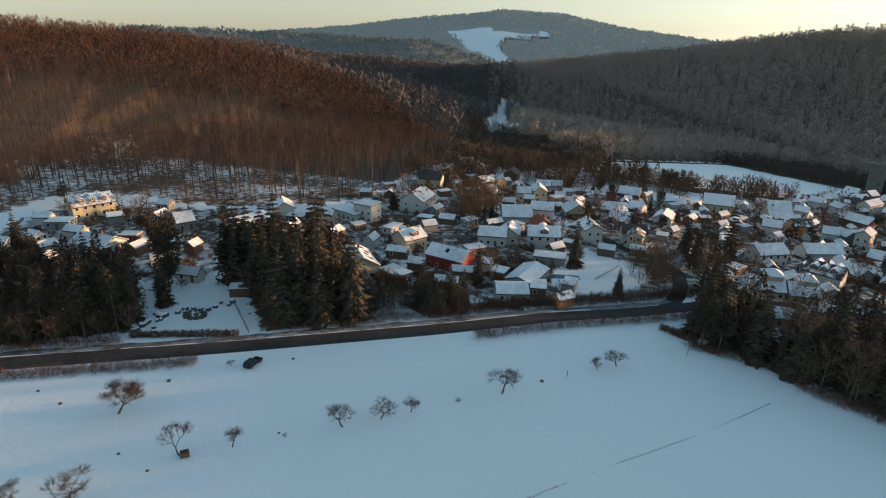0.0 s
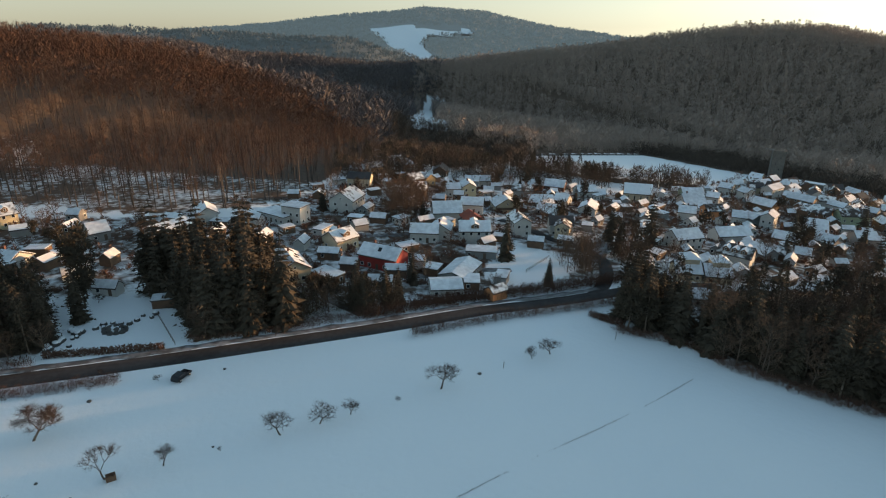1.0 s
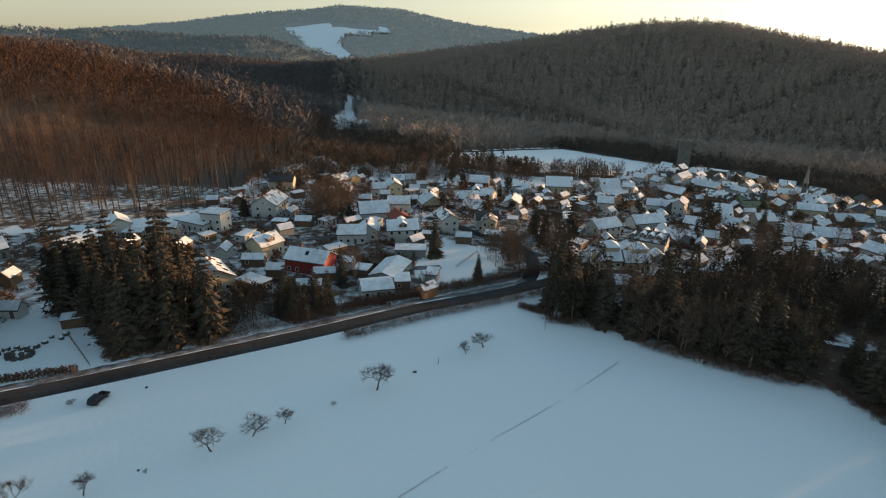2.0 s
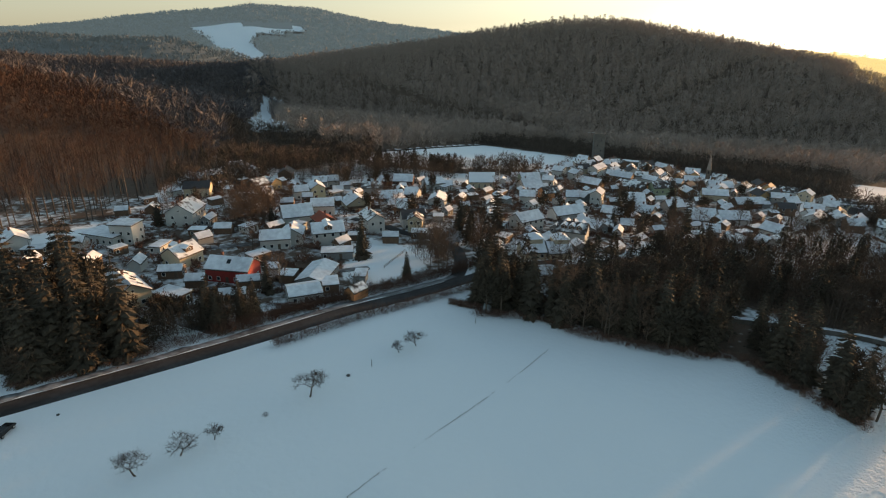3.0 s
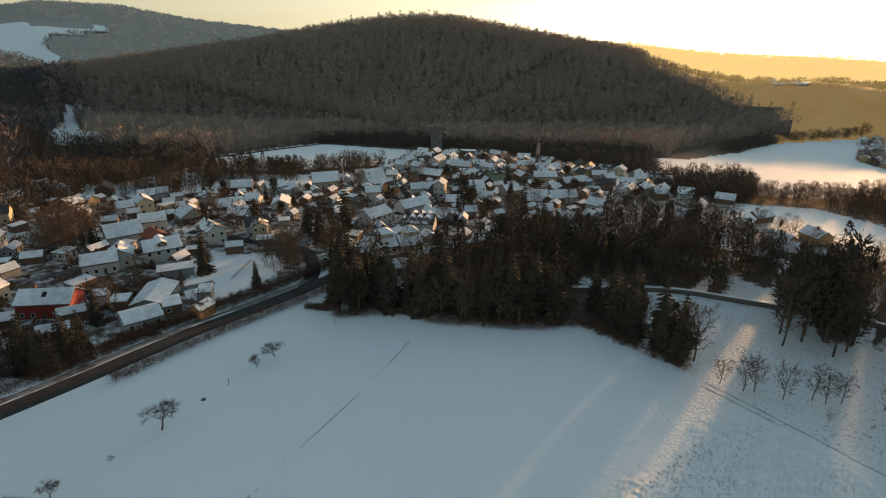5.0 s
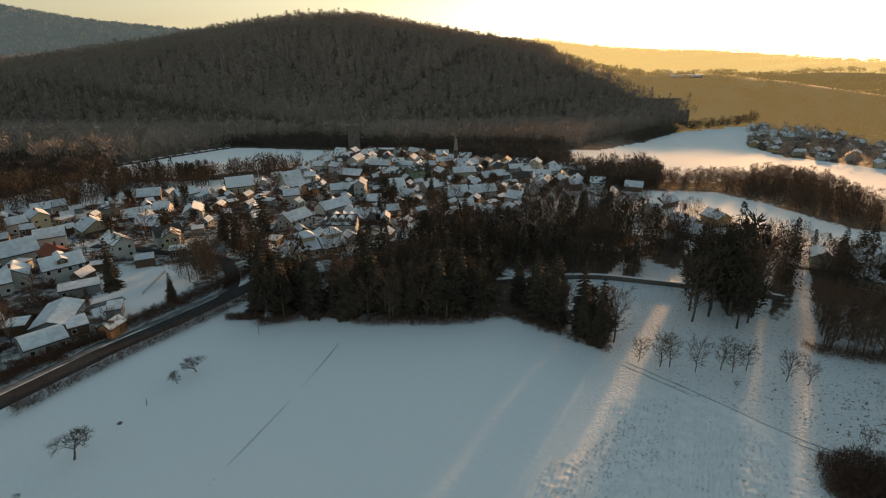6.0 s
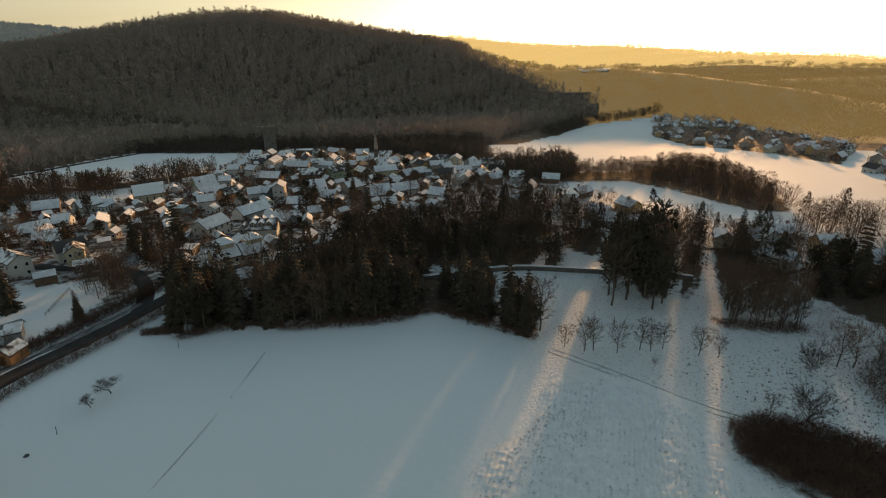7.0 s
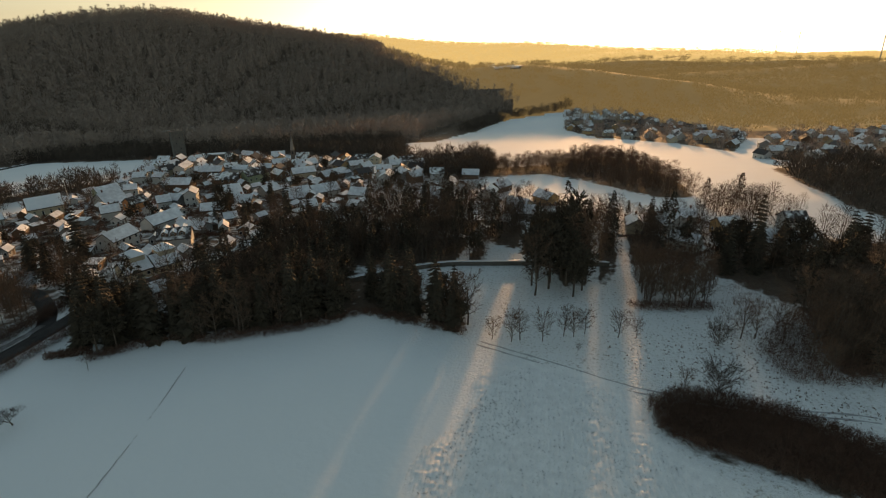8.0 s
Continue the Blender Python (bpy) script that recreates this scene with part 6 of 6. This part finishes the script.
box_hedge("garden_hedge", -76, 125.6, -50.5, 128.6, 1.5, 1.7, 81, "clipped brown hedge in front of the rock garden")
box_hedge("corner_hedge", 59.5, 142.0, 66.5, 134.0, 2.0, 1.8, 82, "dark clipped hedge at the field corner")
box_hedge("house_hedge", 8, 172, 24, 182, 1.4, 1.4, 83, "brown hedge beside the red house")
box_hedge("lane_hedge", -20, 178, 2, 168, 1.4, 1.4, 84, "brown hedge along the garden lane")
box_hedge("barn_hedge", 10, 150, 34, 155, 1.6, 1.5, 85, "leafless hedge in front of the barn")


def fence(x0, y0, x1, y1, h, label):
    ob = thing("fence", pose(x0, y0, gz(x0, y0)), label, "fence")
    ln = math.hypot(x1 - x0, y1 - y0)
    az = math.degrees(math.atan2(y1 - y0, x1 - x0))
    n = max(2, int(ln / 2.2))
    post = boxes("post", [(-0.05, -0.05, -0.3, 0.05, 0.05, h)], WOOD)
    rail = boxes("rail", [(0, -0.03, -0.05, ln / n, 0.03, 0.05)], WOOD)
    z0 = gz(x0, y0)
    for i in range(n + 1):
        k = i / n
        px, py = (x1 - x0) * k, (y1 - y0) * k
        pz = gz(x0 + px, y0 + py) - z0
        part("post", post, ob, pose(px, py, pz))
        if i < n:
            for hz in (0.4, 0.85):
                part("rail", rail, ob, pose(px, py, pz + hz * h, 0, 0, az))


fence(-48.6, 130.2, -57.5, 146, 1.2, "weathered wooden fence along the garden")
fence(10, 188, 30, 192, 1.1, "wooden garden fence between two houses")
fence(-18, 240, 4, 246, 1.1, "wooden fence above the lane")
fence(50, 176, 62, 190, 1.1, "wooden fence beside the snowy yard")

# posts and a crate on the field
for x, y, h in ((28.8, 114.9, 1.9), (61, 127, 2.6)):
    ob = thing("field_post", pose(x, y, gz(x, y), 4, 3, 0), "thin leaning wooden post in the snow", "post")
    part("shaft", fast_mesh("shaft", *tube(np.array([0, 0, -0.3]), np.array([0, 0, h]), 0.07, 0.05, 6), WOOD), ob)
    part("cap", boxes("cap", [(-0.08, -0.08, h, 0.08, 0.08, h + 0.05)], SNOW, 0.01), ob)
ob = thing("wooden_crate", pose(-45.2, 84.0, gz(-45.2, 84.0) - 0.02, 0, 0, 25), "brown wooden crate beside a bare tree", "crate")
for i in range(4):
    for s in (-1, 1):
        part("slat", boxes("slat", [(-0.75, s * 0.5 - 0.03, 0.06 + i * 0.27, 0.75, s * 0.5 + 0.03, 0.28 + i * 0.27)], WALLS["brown"]), ob)
        part("end_slat", boxes("end_slat", [(s * 0.72 - 0.03, -0.46, 0.06 + i * 0.27, s * 0.72 + 0.03, 0.46, 0.28 + i * 0.27)], WALLS["brown"]), ob)
for x, y, s, which in ((3.6, 103.3, 0.2, 2), (-28.9, 90.1, 0.2, 1), (-47.5, 114.6, 0.3, 2), (-60.5, 118.0, 0.2, 2), (-76, 155, 0.45, 0)):
    ORCHARD.plant(x, y, s, x * 9 % 360, which, 0.02, "small bare bush sticking out of the snow")

# dry grass along an old boundary across the field
rng_f = np.random.default_rng(12)
line = smooth_line([(6, 71.5), (12.6, 75.3), (29, 84.4), (42.7, 90.9), (58, 99), (72, 107.5)], 0.22)
keep = np.sin(np.arange(len(line)) * 0.045) + rng_f.normal(0, 0.5, len(line)) > -0.2
c = np.repeat(line[keep], 3, 0) + rng_f.normal(0, 0.07, (keep.sum() * 3, 2))
c = np.column_stack([c, ground(c[:, 0], c[:, 1])])
d = rng_f.normal(0, 0.5, c.shape) + np.array([0, 0, 1.0])
v, f = shards(rng_f, c, d / np.linalg.norm(d, axis=1)[:, None], 0.3, 0.07)
tagged(new("dry_grass", fast_mesh("dry_grass", v, f, TWIG_DARK)), "line of dry grass showing through the snow", "grass", kind="stuff")

# clods and tussocks of the rough ground near the brambles
p = scatter([(118, 27), (130, 24), (148, 2), (150, -8), (137, -8), (126, -14), (126, -24), (122, -34), (114, -26), (117, -8), (115, 6)], 0.9, 13)
p = p[np.random.default_rng(2).random(len(p)) < 0.42 * np.clip((24 - p[:, 1]) / 22, 0.12, 1)]
tuft = []
for i in range(3):
    r_ = np.random.default_rng(i)
    d = r_.normal(0, 0.6, (7, 3)) + np.array([0, 0, 0.8])
    tuft.append([(0, shards(r_, r_.normal(0, 0.1, (7, 3)) * (1, 1, 0), d / np.linalg.norm(d, axis=1)[:, None], 0.42, 0.13))])
wood_stuff("tussocks", p, tuft, [TWIG, TWIG], (0.5, 1.2), "dry tussocks poking through rough snow", 14, "grass")

# distant masts
MAST = material("mast_paint", (0.35, 0.33, 0.30), 0.6)


def turbine(az, d, hub, blade, turn):
    x, y = bearing(az, d)
    ob = thing("wind_turbine", pose(x, y, gz(x, y) - 1, 0, 0, turn), "slender pale wind turbine on the far ridge", "wind turbine", "wind turbines on the ridge")
    part("tower", fast_mesh("tower", *tube(np.array([0, 0, 0.0]), np.array([0, 0, float(hub)]), 1.5, 0.9, 8), MAST), ob)
    nac = part("nacelle", boxes("nacelle", [(-1.2, -4, hub - 1, 1.2, 3, hub + 1.5)], MAST, 0.4), ob)
    for k in range(3):
        bl = solid("blade", [(-0.7, -0.3, 1), (0.7, -0.3, 1), (0.7, 0.3, 1), (-0.7, 0.3, 1), (-0.2, -0.1, blade), (0.3, -0.1, blade), (0.3, 0.1, blade), (-0.2, 0.1, blade)], BOX_F, MAST)
        part("blade", bl, nac, pose(0, -4.6, hub + 0.2, 0, 120 * k + 35, 0))


turbine(89.8, 2250, 72, 34, 40)
turbine(91.3, 2250, 74, 36, 60)
turbine(96.9, 1850, 82, 38, 20)
mx, my = bearing(4.95, 3895)
mast = thing("transmitter_mast", pose(mx, my, gz(mx, my)), "small lattice mast on the mountain top", "mast")
part("shaft", fast_mesh("shaft", *tube(np.array([0, 0, 0.0]), np.array([0, 0, 34.0]), 2.0, 1.2, 4), MAST), mast)
part("platform", boxes("platform", [(-4, -4, 15, 4, 4, 21)], MAST, 0.5), mast)

# graves beside the church
stone_me = solid("slab", [(-0.35, -0.08, 0), (0.35, -0.08, 0), (0.35, 0.08, 0), (-0.35, 0.08, 0), (-0.33, -0.07, 0.9), (0.33, -0.07, 0.9), (0.33, 0.07, 0.9), (-0.33, 0.07, 0.9)], BOX_F, WALLS["stone"], 0.03)
plinth = boxes("plinth", [(-0.45, -0.9, -0.1, 0.45, 0.14, 0.12)], WALLS["stone"], 0.02)
for i in range(4):
    for j in range(10):
        x, y = 94 + j * 2.4 + i * 1.6, 282 + i * 4.6 - j * 0.4 + 3
        g = thing("gravestone", pose(x, y, gz(x, y), 0, 0, 15), "dark gravestone in the snowy churchyard", "gravestone", "gravestones in rows")
        part("slab", stone_me, g)
        part("plinth", plinth, g)


# lumpy snow over ploughed rows on the far side of the field
def value_noise(u, v, seed):
    """Smooth random relief between lattice points one unit apart, from -1 to 1."""
    rng = np.random.default_rng(seed)
    table = rng.uniform(-1, 1, (257, 257))
    iu, iv = np.floor(u).astype(int), np.floor(v).astype(int)
    fu, fv = u - iu, v - iv
    fu, fv = fu * fu * (3 - 2 * fu), fv * fv * (3 - 2 * fv)
    iu, iv = iu % 256, iv % 256
    low = table[iu, iv] * (1 - fu) + table[iu + 1, iv] * fu
    return low * (1 - fv) + (table[iu, iv + 1] * (1 - fu) + table[iu + 1, iv + 1] * fu) * fv


def ploughed_snow(poly, step, high, seed):
    """A sheet of snow with furrow ridges broken into lumps, sinking into the field at its rim."""
    along, across = np.array([math.sin(radians(70)), math.cos(radians(70))]), np.array([math.cos(radians(70)), -math.sin(radians(70))])
    a, b = np.meshgrid(np.arange(40, 135, step), np.arange(-32, 40, step), indexing="ij")
    p = (a[..., None] * along + b[..., None] * across).reshape(-1, 2)
    a, b = a.ravel(), b.ravel()
    rim = np.mean([inside(p + o, poly) for o in [(r * math.cos(k), r * math.sin(k)) for r in (2.0, 4.5) for k in np.arange(0, 6.28, 0.9)]], axis=0)
    rim = rim * np.clip(0.75 + 0.5 * value_noise(a / 9, b / 9, seed + 3), 0.25, 1)
    rows = 0.5 + 0.5 * np.sin(6.283 * (b + 0.35 * value_noise(a / 3.1, b / 3.1, seed)) / 0.95)
    lumps = np.clip(0.5 + 0.9 * value_noise(a / 0.75, b / 0.6, seed + 1), 0, 1)
    z = ground(p[:, 0], p[:, 1]) + rim * (0.04 + high * (0.35 * rows + 0.65 * lumps * (0.5 + 0.5 * rows))) - np.clip(0.35 - rim, 0, 1) * 0.5
    n, m = len(np.arange(40, 135, step)), len(np.arange(-32, 40, step))
    i, j = np.meshgrid(np.arange(n - 1), np.arange(m - 1), indexing="ij")
    k = (i * m + j).ravel()
    k = k[rim[k] > 0.08]
    me = fast_mesh("ploughed_snow", np.column_stack([p, z]), np.stack([k, k + 1, k + m + 1, k + m], -1), PLOUGH_SNOW, True)
    return tagged(new("ploughed_snow", me), "lumpy snow lying over ploughed rows", "snow", kind="stuff")


ploughed_snow([(60, 42), (84, 44), (100, 44), (108, 40), (109.5, 28), (107, 15), (96, 12), (90, 2), (88, -8), (70, -4), (52, 30)], 0.28, 0.5, 611)

# short grey tufts in the ploughed snow, added in place of shaded dents
p = scatter([(62, 40), (84, 42), (100, 42), (107, 38), (108, 28), (105, 16), (96, 13), (89, 2), (86, -6), (72, -2), (56, 30)], 0.62, 15)
p = p[np.random.default_rng(4).random(len(p)) < 0.75 * np.clip((p[:, 0] - 55) / 30, 0.3, 1)]
wood_stuff("stubble", p, tuft, [TRACK, TRACK], (0.5, 1.0), "small grey tufts standing in for shaded dents in ploughed snow", 16, "stubble")
